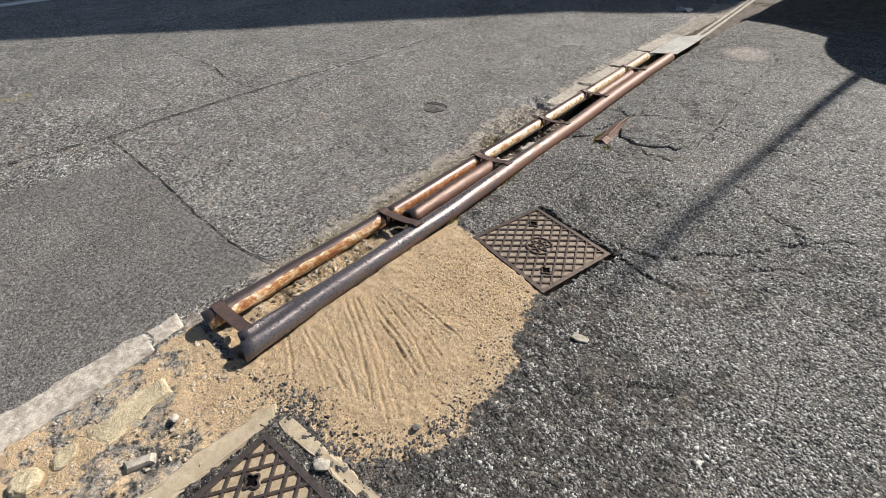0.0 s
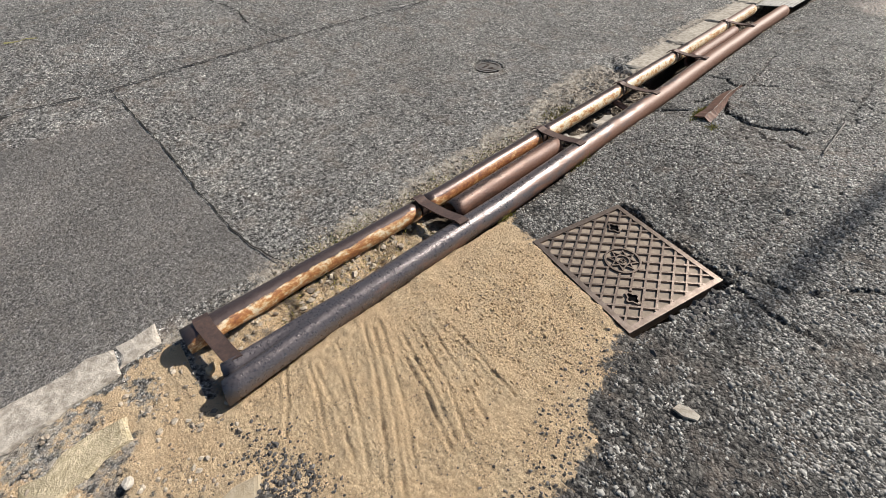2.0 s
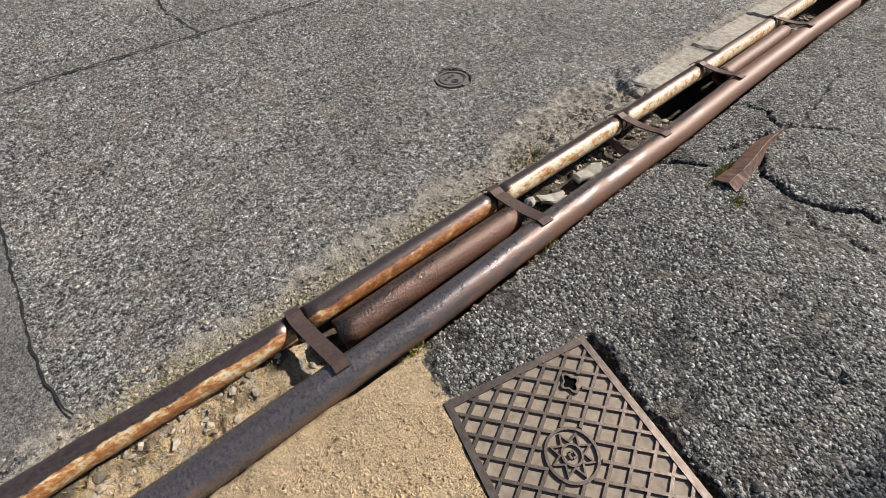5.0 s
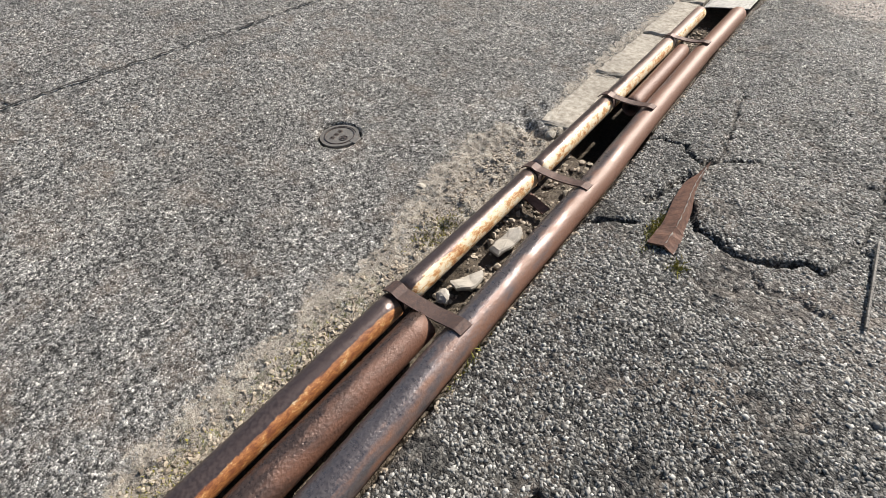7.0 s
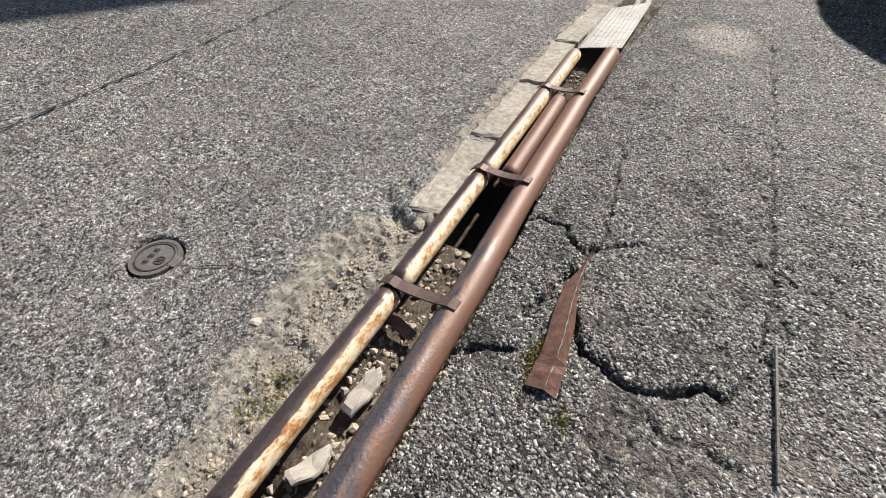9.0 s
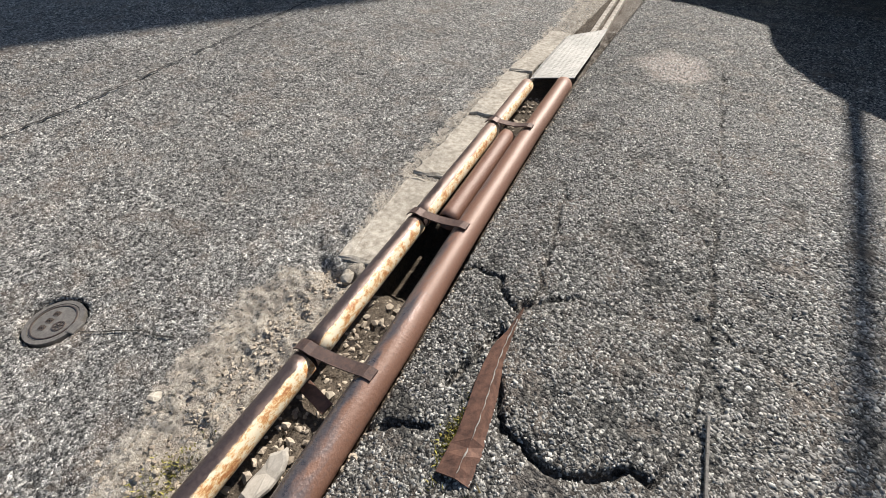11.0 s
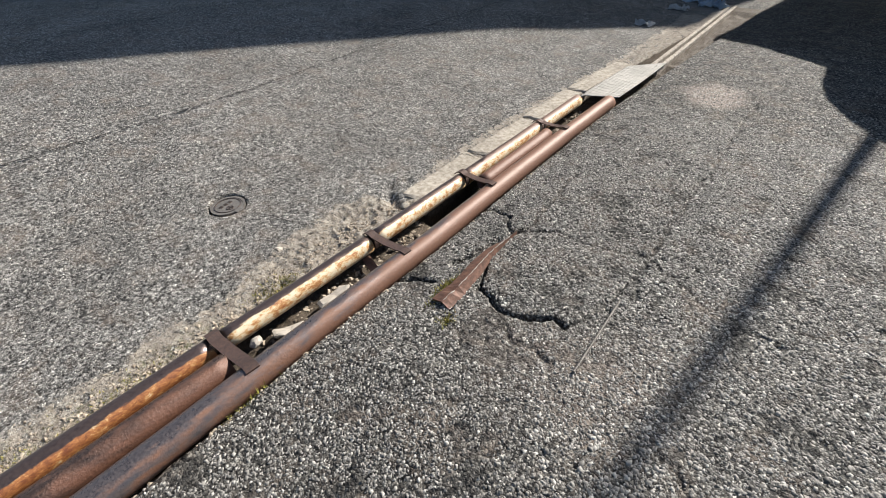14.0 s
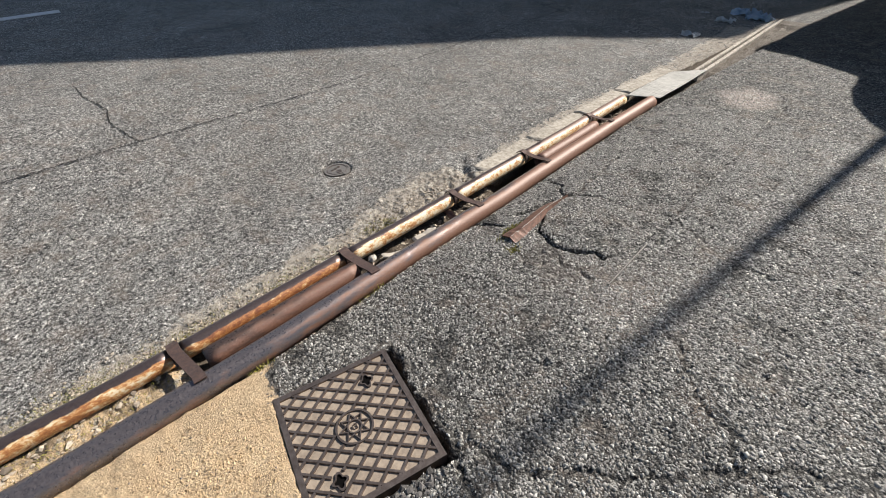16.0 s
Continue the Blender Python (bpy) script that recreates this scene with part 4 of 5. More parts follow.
def tread_plate():
    """A thin checkered steel plate laid over the gutter, its edges slightly bent."""
    root = tagged(new("tread_plate"), "pale grey checkered steel plate bridging the gutter", "steel plate")
    c = [Vector((-0.078, 6.215)), Vector((0.190, 6.345)), Vector((0.120, 7.46)), Vector((-0.150, 7.16))]

    def at(u, v):
        p = (c[0] * (1 - u) + c[1] * u) * (1 - v) + (c[3] * (1 - u) + c[2] * u) * v
        z = 0.036 - 0.016 * v + 0.005 * math.sin(5 * v + 2 * u) - 0.016 * (max(0, 0.12 - u) / 0.12) ** 2
        return p.x, p.y, z

    bm = bmesh.new()
    nu, nv = 10, 24
    tiers = [[[bm.verts.new((x, y, z + dz)) for x, y, z in [at(i / nu, j / nv)]][0] for i in range(nu + 1)] for dz in (0.0, -0.005) for j in range(nv + 1)]
    top, low = tiers[: nv + 1], tiers[nv + 1:]
    for j in range(nv):
        for i in range(nu):
            bm.faces.new((top[j][i], top[j][i + 1], top[j + 1][i + 1], top[j + 1][i]))
            bm.faces.new((low[j][i], low[j + 1][i], low[j + 1][i + 1], low[j][i + 1]))
    for j in range(nv):
        bm.faces.new((top[j][0], top[j + 1][0], low[j + 1][0], low[j][0]))
        bm.faces.new((top[j][nu], low[j][nu], low[j + 1][nu], top[j + 1][nu]))
    for i in range(nu):
        bm.faces.new((top[0][i], low[0][i], low[0][i + 1], top[0][i + 1]))
        bm.faces.new((top[nv][i], top[nv][i + 1], low[nv][i + 1], low[nv][i]))
    part("sheet", bm, GALV, root)
    bm = bmesh.new()
    for j in range(34):
        for i in range(9):
            x, y, z = at((i + 0.5) / 9, (j + 0.5) / 34)
            box(bm, -0.011, 0.011, -0.0035, 0.0035, 0.0, 0.0014, 0, pose(x, y, z, 0, 0, 45 if (i + j) % 2 else -45))
    tagged(part("tread_pattern", bm, GALV, root), kind="stuff")


tread_plate()

# gutter continuing beyond the plate: two pale ribs along the slot stand in for cream pipes
for name, dx0, dx1 in (("gutter_rib", 0.105, -0.14), ("gutter_rib", 0.028, -0.205)):
    bm = bmesh.new()
    prev = None
    for i in range(15):
        t = i / 14
        x, y = dx0 + (dx1 - dx0) * t, 7.25 + 3.1 * t
        q = [bm.verts.new((x + a, y, b)) for a, b in ((-0.022, -0.14), (0.022, -0.14), (0.020, 0.004), (0.014, 0.010), (-0.014, 0.010), (-0.020, 0.004))]
        if prev:
            for k in range(6):
                bm.faces.new((prev[k], prev[(k + 1) % 6], q[(k + 1) % 6], q[k]))
        else:
            bm.faces.new(q[::-1])
        prev = q
    bm.faces.new(prev)
    bmesh.ops.recalc_face_normals(bm, faces=bm.faces)
    tagged(part(name, bm, KERB), "pale narrow rib standing in for a cream pipe in the gutter", "gutter", kind="structure")


# ---- loose stones, crumbs and growth ----
def scatter(name, label, count, place, size, material, seed, category="gravel", cuts=1):
    """Many loose pieces in one mesh; place(rng) gives x, y, z of the ground."""
    rng = random.Random(seed)
    base = bmesh.new()
    bmesh.ops.create_icosphere(base, subdivisions=cuts, radius=1.0)
    bv = np.array([v.co[:] for v in base.verts])
    bf = np.array([[v.index for v in f.verts] for f in base.faces])
    base.free()
    verts, faces = [], []
    rs = np.random.RandomState(seed)
    for i in range(count):
        x, y, z = place(rng)
        s = size[0] + (size[1] - size[0]) * rng.random() ** 2.2
        p = bv * (1 + rs.uniform(-0.45, 0.45, (len(bv), 1))) * np.array([s, s * rng.uniform(0.6, 1.0), s * rng.uniform(0.4, 0.75)])
        a = rng.uniform(0, 6.28)
        z = float(height(x, y)) - 0.001
        p = p @ np.array([[math.cos(a), math.sin(a), 0], [-math.sin(a), math.cos(a), 0], [0, 0, 1]]) + np.array([x, y, z + s * 0.25])
        faces.append(bf + len(bv) * i)
        verts.append(p)
    me = bpy.data.meshes.new(name)
    me.from_pydata(np.concatenate(verts).tolist(), [], np.concatenate(faces).tolist())
    me.materials.append(material)
    return tagged(new(name, me), label, category, kind="stuff")


def aggregate(name, label, count, x0, x1, y0, y1, size, material, seed, keep):
    """Small angular stones standing out of the worn asphalt, in one mesh."""
    rs = np.random.RandomState(seed)
    x, y = rs.uniform(x0, x1, count), rs.uniform(y0, y1, count)
    ok = keep(x, y)
    x, y = x[ok], y[ok]
    n = len(x)
    base = np.array([(1, 0.1, -0.35), (0.1, 1, -0.35), (-1, -0.1, -0.35), (-0.1, -1, -0.35), (0.62, 0, 0.75), (0, 0.62, 0.75), (-0.62, 0, 0.75), (0, -0.62, 0.75)])
    tri = np.array([(0, 1, 5), (0, 5, 4), (1, 2, 6), (1, 6, 5), (2, 3, 7), (2, 7, 6), (3, 0, 4), (3, 4, 7), (4, 5, 6), (4, 6, 7)])
    r = size[0] + (size[1] - size[0]) * rs.random_sample(n) ** 2
    p = base[None] + rs.uniform(-0.30, 0.30, (n, 8, 3))
    p = p * (r[:, None, None] * np.stack([np.ones(n), rs.uniform(0.5, 0.95, n), rs.uniform(0.30, 0.60, n)], -1)[:, None, :])
    a = rs.uniform(0, 6.283, n)
    c, d = np.cos(a)[:, None], np.sin(a)[:, None]
    p = np.stack([p[..., 0] * c - p[..., 1] * d, p[..., 0] * d + p[..., 1] * c, p[..., 2]], -1)
    p += np.stack([x, y, height(x, y) - 0.05 * r], -1)[:, None, :]
    f = (tri[None] + 8 * np.arange(n)[:, None, None]).reshape(-1, 3)
    me = bpy.data.meshes.new(name)
    me.vertices.add(n * 8)
    me.vertices.foreach_set("co", p.astype(np.float32).ravel())
    me.loops.add(len(f) * 3)
    me.loops.foreach_set("vertex_index", f.astype(np.int32).ravel())
    me.polygons.add(len(f))
    me.polygons.foreach_set("loop_start", np.arange(0, len(f) * 3, 3, dtype=np.int32))
    me.update(calc_edges=True)
    me.materials.append(material)
    return tagged(new(name, me), label, "gravel", kind="stuff")


def clear_of_cracks(x, y):
    wx, wy = x + 0.035 * fbm(x, y, 14, 61, 3), y + 0.035 * fbm(x, y, 14, 63, 3)
    return np.minimum.reduce([near_line(wx, wy, c) for c in DEEP_CRACKS + FINE_CRACKS]) > 0.011


def on_lot(x, y):
    return clear_of_cracks(x, y) & (x > along(RIGHT_LINE, y) + 0.065) & (inside(x, y, SAND) < -0.03) & (pits(x, y) < 0.05) & ((inside(x, y, DARK_RIM) + 0.3 * lattice(x * 6, y * 6, 8) < 0.03) | (lattice(x * 40, y * 40, 23) > 0.06)) & (lattice(x * 9, y * 9, 5) + 0.35 * lattice(x * 30, y * 30, 6) > -0.28)


def on_road(x, y):
    return (x < along(LEFT_LINE, y) - 0.06) & (inside(x, y, DUST) < 0.0) & (inside(x, y, DARK_PATCH) < 0) & (pits(x, y) < 0.05) & (lattice(x * 9, y * 9, 7) > -0.2)


aggregate("asphalt_aggregate", "grey angular stones exposed in worn asphalt", 140000, 0.3, 2.7, 1.2, 6.4, (0.0042, 0.0095), AGGREGATE, 11, on_lot)
def on_far_lot(x, y):
    return on_lot(x, y) & (x + 0.5 * lattice(x * 3, y * 3, 9) > 1.35) & (lattice(x * 20, y * 20, 19) > -0.1)


aggregate("asphalt_aggregate", "larger pale flat stones exposed in worn asphalt", 30000, 1.2, 3.2, 1.2, 7.2, (0.0065, 0.0135), AGGREGATE, 13, on_far_lot)
aggregate("asphalt_aggregate", "fine grey stones exposed in worn asphalt", 60000, -1.6, 0.2, 1.3, 4.8, (0.0025, 0.0055), AGGREGATE, 12, on_road)


def on_far_road(x, y):
    return on_road(x, y) & ~((x > -1.5) & (y < 4.7))


aggregate("asphalt_aggregate", "pale stone specks in the far worn asphalt", 46000, -4.5, 0.0, 0.9, 8.2, (0.006, 0.0115), AGGREGATE, 15, on_far_road)
aggregate("asphalt_aggregate", "pale stones in the far lot's worn asphalt", 14000, 0.2, 2.6, 6.3, 8.6, (0.005, 0.010), AGGREGATE, 16, on_lot)


def on_rim(rng):
    t = rng.random()
    pts = ((0.74, 1.10), (0.92, 1.17), (1.25, 1.20), (1.40, 1.40), (1.40, 1.65), (1.33, 1.9), (1.24, 2.2))
    k = t * (len(pts) - 1)
    i = min(int(k), len(pts) - 2)
    f = k - i
    return pts[i][0] + (pts[i + 1][0] - pts[i][0]) * f + rng.gauss(0, 0.062), pts[i][1] + (pts[i + 1][1] - pts[i][1]) * f + rng.gauss(0, 0.05), -0.005


def on_left_edge(rng):
    y = rng.uniform(1.45, 4.25)
    return float(along(LEFT_LINE, y)) - 0.055 - abs(rng.gauss(0, 0.06)) - (0.12 * rng.random() if y > 3.3 else 0), y, -0.014


def in_gutter(rng):
    y = rng.choice((rng.uniform(1.15, 2.15), rng.uniform(3.2, 4.3), rng.uniform(3.2, 4.3), rng.uniform(5.6, 6.2)))
    u = rng.random()
    x = float(along(LEFT_LINE, y)) * (1 - u) + float(along(RIGHT_LINE, y)) * u
    return x, y, float(np.interp(y, (1.0, 2.15, 3.2, 4.3, 5.6, 6.2), (-0.028, -0.033, -0.085, -0.085, -0.07, -0.08)))


def on_near_ground(rng):
    return rng.uniform(0.30, 0.88), rng.uniform(0.2, 1.1), -0.003


def on_right_edge(rng):
    y = rng.uniform(2.4, 6.3)
    return float(along(RIGHT_LINE, y)) + 0.062 + abs(rng.gauss(0, 0.012)), y, -0.006


def on_sand(rng):
    return rng.uniform(0.62, 1.3), rng.uniform(1.15, 2.3), -0.004


scatter("asphalt_crumbs", "dark asphalt crumbs along the sand's edge", 2600, on_rim, (0.0012, 0.0065), CLODS, 1)
scatter("asphalt_crumbs", "dark asphalt crumbs strewn over the sand", 420, on_sand, (0.0015, 0.0045), CLODS, 2)
def on_crumbly_sand(rng):
    return rng.triangular(0.55, 1.25, 0.85), rng.triangular(1.6, 2.36, 2.1), -0.003


scatter("sand_crumbs", "small crumbs of damp sand", 2600, on_crumbly_sand, (0.002, 0.007), SANDCRUMB, 8, "sand")
scatter("sand_crumbs", "fine crumbs strewn over raked sand", 4200, on_sand, (0.001, 0.0032), SANDCRUMB, 9, "sand")
scatter("gravel", "mixed pale gravel along the gutter", 2600, on_left_edge, (0.002, 0.010), STONES, 3)
scatter("gravel", "mixed rubble and gravel inside the gutter", 900, in_gutter, (0.004, 0.018), STONES, 4)
scatter("gravel", "small stones scattered on sandy ground", 700, on_near_ground, (0.002, 0.011), STONES, 5)
scatter("gravel", "small stones beside the brown pipe", 420, on_right_edge, (0.003, 0.009), STONES, 6)


def on_clod_bank(rng):
    a, b = rng.choice((((0.80, 1.14), (0.95, 1.17)), ((0.90, 1.15), (1.14, 1.14)), ((1.14, 1.16), (1.32, 1.20)), ((1.32, 1.22), (1.38, 1.55))))
    f = rng.random()
    return a[0] + (b[0] - a[0]) * f + rng.gauss(0, 0.03), a[1] + (b[1] - a[1]) * f + rng.gauss(0, 0.035), 0.0


scatter("asphalt_crumbs", "violet-grey asphalt clods banked beside the sand", 520, on_clod_bank, (0.003, 0.010), CLODS, 17)


def on_cover_corner(rng):
    return 1.345 + rng.gauss(0, 0.03), 2.62 + rng.gauss(0, 0.10), -0.006


scatter("asphalt_crumbs", "black asphalt lumps at the cover's corner", 160, on_cover_corner, (0.004, 0.017), CLODS, 7)


def lump(name, label, x, y, z, size, material, seed, category="stone", turn=None):
    rng = random.Random(seed)
    bm = bmesh.new()
    blob(bm, 0, 0, 0, *size, rng, 2 if turn is None else 3, 0.16 if turn is None else 0.07)
    if turn is not None:
        flat = [v.co.to_tuple() for v in bm.verts]
        for v, (a, b, c) in zip(bm.verts, flat):
            v.co.z = max(-size[2], min(size[2] * 0.7, c)) + 0.004 * noise.noise(Vector((a, b, c)) * 60)
    bmesh.ops.transform(bm, matrix=pose(x, y, z, 0, 0, turn or 0), verts=bm.verts)
    return tagged(part(name, bm, material), label, category)


slab([(0.41, 0.85), (0.49, 0.83), (0.535, 0.70), (0.555, 0.60), (0.48, 0.53), (0.435, 0.56), (0.385, 0.72)], -0.05, 0.001, LICHEN, "yellowish lichen-covered broken concrete in the sand", "concrete_slab", 31, 0.018, "slab", "")
lump("concrete_piece", "small yellowish broken concrete piece in the sand", 0.485, 0.47, -0.004, (0.050, 0.045, 0.022), LICHEN, 32, "rubble", 0)
lump("concrete_piece", "yellow-green lichened concrete lump in the sand", 0.50, 0.36, 0.0, (0.050, 0.048, 0.036), LICHEN, 33, "rubble", 20)


def flake(label, x, y, z, ring, thick, tilt, turn):
    """A flat broken stone with an angular outline."""
    bm = bmesh.new()
    rng = random.Random(int(1000 * y))
    edge = []
    for (x0, y0), (x1, y1) in zip(ring, ring[1:] + ring[:1]):
        for k in range(3):
            edge.append((x0 + (x1 - x0) * k / 3 + rng.uniform(-0.003, 0.003), y0 + (y1 - y0) * k / 3 + rng.uniform(-0.003, 0.003)))
    tiers = [[bm.verts.new((a * f + rng.uniform(-0.0015, 0.0015), b * f, z + rng.uniform(-0.0015, 0.0015))) for a, b in edge] for f, z in ((0.90, -thick / 2), (1.0, -thick * 0.1), (0.97, thick * 0.3), (0.80, thick * 0.5))]
    for lo, hi in zip(tiers, tiers[1:]):
        for k in range(len(edge)):
            j = (k + 1) % len(edge)
            bm.faces.new((lo[k], lo[j], hi[j], hi[k]))
    tip = bm.verts.new((0.0, 0.0, thick * 0.55))
    for k in range(len(edge)):
        bm.faces.new((tiers[-1][k], tiers[-1][(k + 1) % len(edge)], tip))
    for v in bm.verts:
        v.co.z += 0.12 * thick * math.sin(70 * v.co.x + 3) + 0.2 * v.co.y * math.sin(30 * v.co.y)
    ob = part("stone", bm, PALE)
    ob.matrix_world = pose(x, y, z, tilt[0], tilt[1], turn)
    tagged(ob, label, "stone")


flake("pale angular stone lying in the gutter rubble", 0.222, 3.56, -0.050, [(-0.032, -0.085), (0.012, -0.095), (0.030, -0.03), (0.036, 0.05), (0.012, 0.082), (-0.022, 0.05), (-0.034, -0.02)], 0.022, (4, -8), 4)
flake("pale broken stone lying in the gutter rubble", 0.240, 3.31, -0.058, [(-0.040, -0.065), (0.006, -0.075), (0.028, -0.02), (0.018, 0.045), (-0.008, 0.070), (-0.034, 0.02)], 0.020, (-6, -12), -10)
lump("stone", "pale stone wedged beside the steel strap", 0.235, 3.17, 0.0, (0.030, 0.024, 0.020), PALE, 3)
lump("stone", "grey stone beside the gutter slab", -0.03, 4.23, -0.004, (0.035, 0.025, 0.018), CONCRETE, 5)
lump("stone", "pale stone lying on the sand", 0.62, 0.80, 0.004, (0.022, 0.015, 0.010), PALE, 6)
lump("stone", "tan round pebble under the pipe's end", 0.40, 1.10, -0.004, (0.016, 0.024, 0.014), SANDY, 7)
lump("stone", "broken concrete lump beside the gutter", -0.23, 3.55, -0.010, (0.030, 0.026, 0.012), CONCRETE, 8)
lump("asphalt_lump", "dark asphalt lump lying on the sand", 1.30, 1.40, 0.004, (0.018, 0.013, 0.010), CLODS, 9, "rubble")
lump("stone", "pale stone chip at the collar's edge", 1.17, 1.09, 0.008, (0.030, 0.024, 0.014), CONCRETE, 10)


def bracket():
    bm = bmesh.new()
    box(bm, -0.06, 0.06, -0.022, 0.022, -0.004, 0.004, 0.002)
    ob = part("metal_strip", bm, RUST)
    ob.matrix_world = pose(0.185, 3.80, -0.035, 8, 4, -12)
    tagged(ob, "fallen brown steel strip inside the gutter", "metal strip")


bracket()


def shard():
    bm = bmesh.new()
    prism(bm, [(-0.05, -0.012), (-0.01, -0.028), (0.045, -0.02), (0.055, 0.008), (0.015, 0.026), (-0.03, 0.022)], 0.0, 0.008)
    bmesh.ops.bevel(bm, geom=bm.edges[:], offset=0.003, segments=2, affect="EDGES")
    ob = part("stone_shard", bm, CONCRETE)
    ob.matrix_world = pose(1.51, 2.155, 0.004, 3, 5, 25) @ Matrix.Diagonal((0.75, 0.75, 1, 1))
    tagged(ob, "smooth pale grey shard on dark asphalt", "shard")


shard()


def tufts(name, label, count, place, tall, seed):
    """Small moss and grass blades in one mesh."""
    rng = random.Random(seed)
    verts, faces = [], []
    for _ in range(count):
        x, y, z = place(rng)
        a, h, w = rng.uniform(0, 6.28), tall * rng.uniform(0.4, 1.0), rng.uniform(0.0012, 0.003)
        z = float(height(x, y)) - 0.001
        lean = Vector((rng.gauss(0, 0.5), rng.gauss(0, 0.5))) * h
        k = len(verts)
        verts += [(x - w * math.cos(a), y - w * math.sin(a), z), (x + w * math.cos(a), y + w * math.sin(a), z), (x + lean.x, y + lean.y, z + h)]
        faces.append((k, k + 1, k + 2))
    me = bpy.data.meshes.new(name)
    me.from_pydata(verts, [], faces)
    me.materials.append(MOSS)
    tagged(new(name, me), label, "moss", kind="stuff")


def moss_left(rng):
    y = rng.choice((rng.gauss(1.95, 0.16), rng.gauss(1.7, 0.1), rng.gauss(2.75, 0.12), rng.gauss(2.3, 0.1)))
    return float(along(LEFT_LINE, y)) - 0.06 - abs(rng.gauss(0, 0.05)), y, -0.008


def moss_angle(rng):
    return 0.651 + rng.gauss(0, 0.018), 3.882 + rng.gauss(0, 0.055), -0.004


def moss_right(rng):
    y = rng.choice((rng.gauss(3.02, 0.05), rng.gauss(2.42, 0.03)))
    return float(along(RIGHT_LINE, y)) + 0.066 + abs(rng.gauss(0, 0.008)), y, -0.004


def moss_foot(rng):
    return 0.77 + rng.gauss(0, 0.015), 3.727 + rng.gauss(0, 0.015), -0.002


def moss_gutter(rng):
    y, u = rng.uniform(1.35, 2.12), rng.random()
    return float(along(LEFT_LINE, y)) * (1 - u) + float(along(RIGHT_LINE, y)) * u, y + rng.gauss(0, 0.02), 0.0


tufts("moss", "dry olive moss in the sandy gutter bed", 1300, moss_gutter, 0.013, 6)
tufts("moss", "yellow-green moss along the gutter's edge", 1800, moss_left, 0.012, 1)
tufts("moss", "yellow-green moss beside the angle iron", 900, moss_angle, 0.020, 2)
def dry_left(rng):
    return 0.005 + rng.gauss(0, 0.03), 3.40 + rng.gauss(0, 0.07), 0.0


tufts("dry_grass", "brown withered grass at the gutter's edge", 500, dry_left, 0.016, 5)
tufts("grass_tuft", "tiny green weeds beside the brown pipe", 160, moss_right, 0.030, 3)
tufts("grass_tuft", "tiny green weeds at the angle iron's foot", 120, moss_foot, 0.022, 4)


# ---- road paint and litter ----
ribbon("yellow_mark", ((-3.17, 0.86), (-3.15, 0.95), (-3.13, 1.06)), 0.035, 8, 0.005, YELLOW)
bm = bmesh.new()
box(bm, -8.75, -8.40, -1.5, 2.75, 0.324, 0.330)
tagged(part("white_line", bm, WHITE), "white painted road line", "road marking", kind="structure")


def litter(name, label, x, y, size, material, seed):
    """A crumpled thin sheet."""
    rng = random.Random(seed)
    bm = bmesh.new()
    n = 7
    grid = [[bm.verts.new((x + (i / n - 0.5) * size + rng.uniform(-1, 1) * size * 0.05, y + (j / n - 0.5) * size * 0.7 + rng.uniform(-1, 1) * size * 0.05, 0.006 + size * 0.28 * rng.random() ** 2)) for i in range(n + 1)] for j in range(n + 1)]
    for j in range(n):
        for i in range(n):
            if (i in (0, n - 1) or j in (0, n - 1)) and rng.random() < 0.25:
                continue
            bm.faces.new((grid[j][i], grid[j][i + 1], grid[j + 1][i + 1], grid[j + 1][i]))
    bmesh.ops.solidify(bm, geom=bm.faces[:], thickness=0.002)
    tagged(part(name, bm, material), label, "litter", "litter by the gutter")


litter("paper_scrap", "white crumpled paper scrap on the street", -0.68, 8.75, 0.22, PAPER, 1)
litter("plastic_bag", "crumpled blue and white plastic bag beside the gutter", -0.36, 10.15, 0.34, FILM, 2)
litter("plastic_bag", "crumpled pale plastic bag beside the gutter", -0.62, 10.35, 0.34, FILM, 3)
litter("paper_scrap", "white paper scrap beside plastic litter", -0.66, 9.75, 0.24, PAPER, 4)
litter("paper_scrap", "tiny white paper scrap on the shaded street", -1.12, 10.1, 0.12, PAPER, 5)


# ---- unseen shade casters added round the street, and the parked car ----
def shade_xy(x, y, z, low=0.0):
    """Where a point must be at height z for its shadow to fall on (x, y, low)."""
    k = (z - low) / math.tan(radians(SUN_EL))
    return x + math.sin(az) * k, y + math.cos(az) * k


def house():
    root = tagged(new("house"), "unseen plain tall house with a dark roof, added to cast the left-hand shade", "house")
    z = 12.5
    # unseen house added as a shade caster: its outline follows the shade's edge
    edge = [shade_xy(x, y, z, lie(x, y)) for x, y in ((-0.25, 9.0), (-0.95, 8.25), (-1.70, 7.2), (-2.33, 6.0), (-2.95, 4.75), (-3.68, 3.5), (-4.45, 2.5), (-5.2, 1.55), (-9.5, -3.5))]
    back = [(edge[-1][0] - 9, edge[-1][1] + 6), (edge[0][0], edge[0][1] + 10)]
    ring = edge + back
    cx, cy = sum(p[0] for p in ring) / len(ring), sum(p[1] for p in ring) / len(ring)
    bm = bmesh.new()
    prism(bm, [(cx + (x - cx) * 0.97, cy + (y - cy) * 0.97) for x, y in ring], -0.02, z - 0.3)
    bmesh.ops.recalc_face_normals(bm, faces=bm.faces)
    part("wall", bm, WALL, root)
    bm = bmesh.new()
    prism(bm, ring, z - 0.3, z)
    bmesh.ops.recalc_face_normals(bm, faces=bm.faces)
    part("roof", bm, ROOF, root)


house()


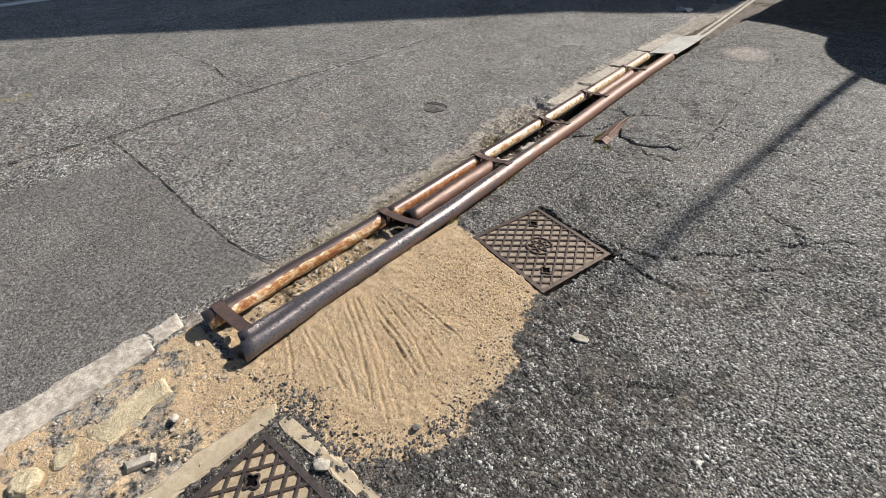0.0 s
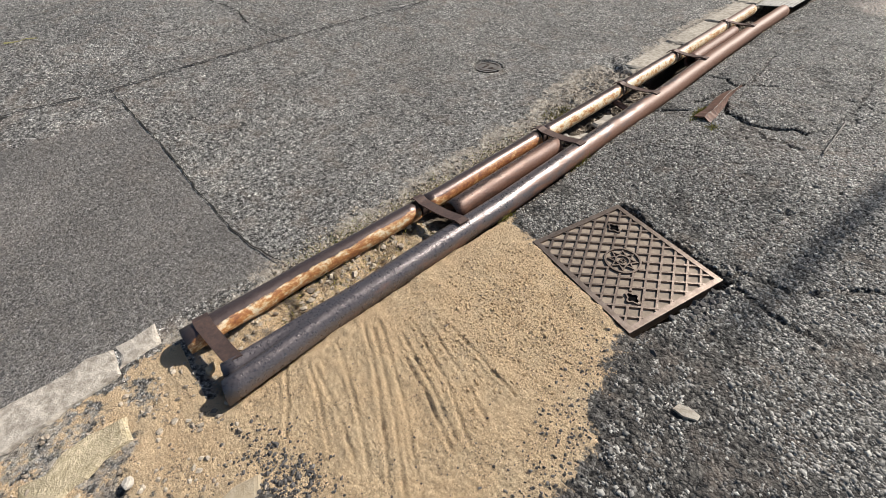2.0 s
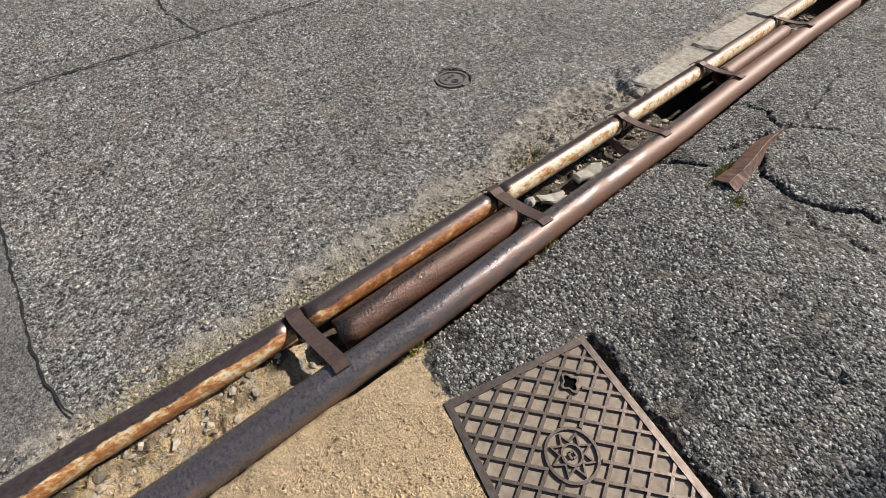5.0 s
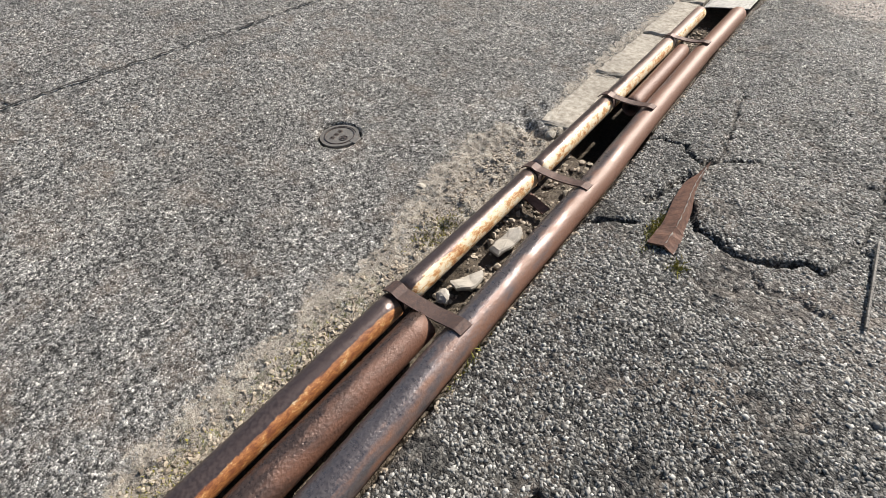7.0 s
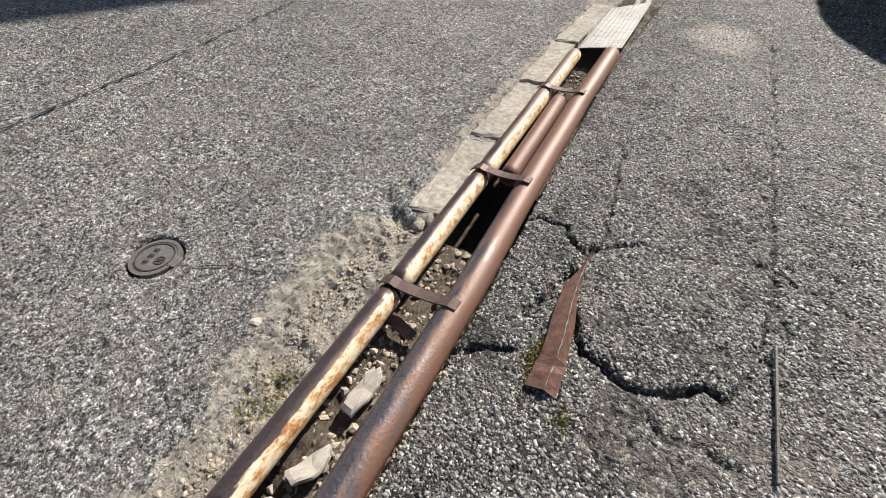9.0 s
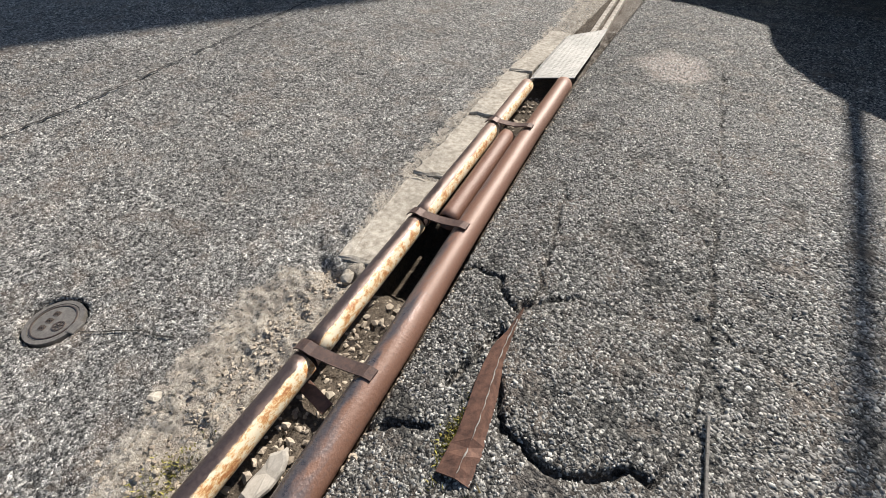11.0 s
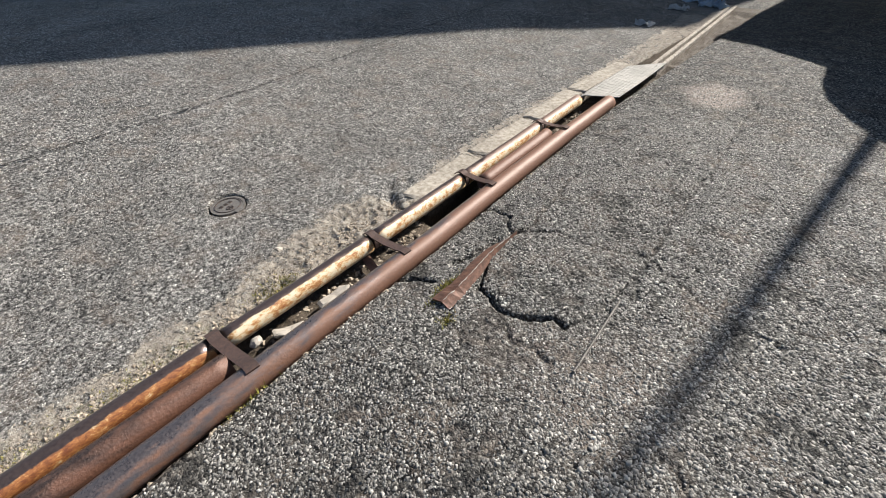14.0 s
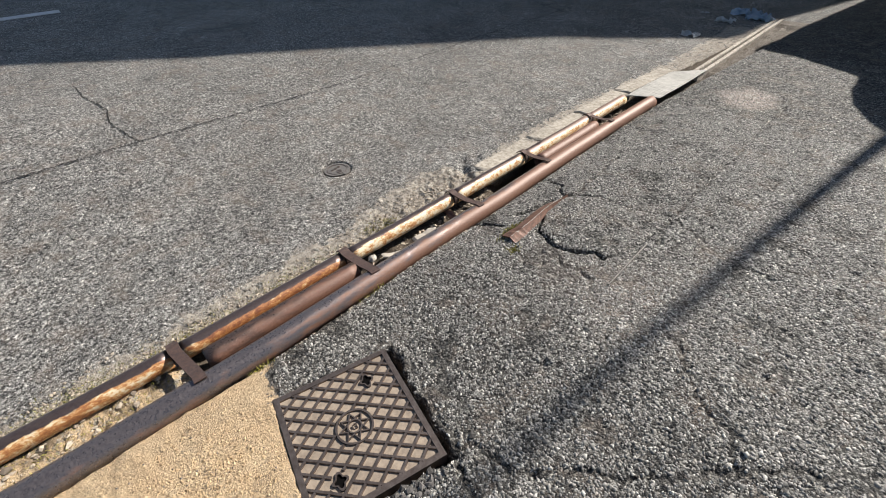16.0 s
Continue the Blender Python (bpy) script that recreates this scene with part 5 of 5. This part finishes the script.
def carport():
    root = tagged(new("carport"), "unseen flat dark roof on posts, added to cast the right-hand shade", "carport")
    z = 2.5
    # made-up roof out of view, cut to the outline of the shade it casts
    ring = [shade_xy(x, y, z, lie(x, y)) for x, y in ((0.33, 12.5), (0.13, 8.74), (0.68, 8.44), (1.25, 8.10), (1.275, 7.90), (1.29, 7.70), (1.34, 7.48), (1.40, 7.28), (1.56, 6.99), (1.72, 6.80), (1.87, 6.62), (2.3, 6.35), (5.0, 5.5), (6.0, 12.5))]
    bm = bmesh.new()
    prism(bm, ring, z - 0.06, z)
    bmesh.ops.recalc_face_normals(bm, faces=bm.faces)
    part("roof", bm, ROOF, root)
    for x, y in ((5.6, 10.2), (5.6, 14.6), (3.6, 14.6)):
        bm = bmesh.new()
        box(bm, x - 0.04, x + 0.04, y - 0.04, y + 0.04, 0.0, z - 0.06, 0.006)
        part("post", bm, POLE, root)


carport()


def tall_pole():
    # unseen pole added for the shadow stripe, which sets its lean and taper
    top, mid = Vector((*shade_xy(1.46, 2.55, 8.6, lie(1.46, 2.55)), 8.6)), Vector((*shade_xy(1.743, 6.562, 5.3, lie(1.743, 6.562)), 5.3))
    foot = top + (mid - top) * (8.6 / 3.3)
    bm = bmesh.new()
    bmesh.ops.create_cone(bm, cap_ends=True, segments=20, radius1=0.085, radius2=0.03, depth=(top - foot).length)
    bmesh.ops.transform(bm, matrix=Matrix.Translation((top + foot) / 2) @ (top - foot).to_track_quat("Z", "Y").to_matrix().to_4x4(), verts=bm.verts)
    tagged(part("street_pole", bm, POLE, smooth=True), "unseen tall slim grey pole, leaning to fit the shadow stripe it casts", "pole")


tall_pole()


def parked_car():
    """A dark car under the added shade roof, of which little more than a tyre comes into view."""
    root = tagged(new("parked_car"), "dark parked car standing in the shade", "car")
    bm = bmesh.new()
    box(bm, 0.0, 1.7, 0.0, 3.9, 0.28, 0.85, 0.12)
    part("body", bm, CARPAINT, root, smooth=True)
    bm = bmesh.new()
    box(bm, 0.12, 1.58, 0.5, 3.4, 0.80, 1.45, 0.2)
    part("cabin", bm, CARPAINT, root, smooth=True)
    for x in (0.08, 1.62):
        for y in (0.55, 3.2):
            bm = bmesh.new()
            bmesh.ops.create_cone(bm, cap_ends=True, segments=32, radius1=0.30, radius2=0.30, depth=0.19)
            bmesh.ops.bevel(bm, geom=[e for e in bm.edges if abs(e.verts[0].co.z - e.verts[1].co.z) < 0.01], offset=0.03, segments=2, affect="EDGES")
            bmesh.ops.transform(bm, matrix=pose(x, y, 0.30, 0, 90, 0), verts=bm.verts)
            wheel = part("wheel", bm, TYRE, root)
            bm = bmesh.new()
            bmesh.ops.create_cone(bm, cap_ends=True, segments=28, radius1=0.18, radius2=0.17, depth=0.205)
            bmesh.ops.transform(bm, matrix=pose(x, y, 0.30, 0, 90, 0), verts=bm.verts)
            part("rim", bm, POLE, wheel)
    root.matrix_world = pose(1.66, 9.55, 0, 0, 0, -4)


parked_car()
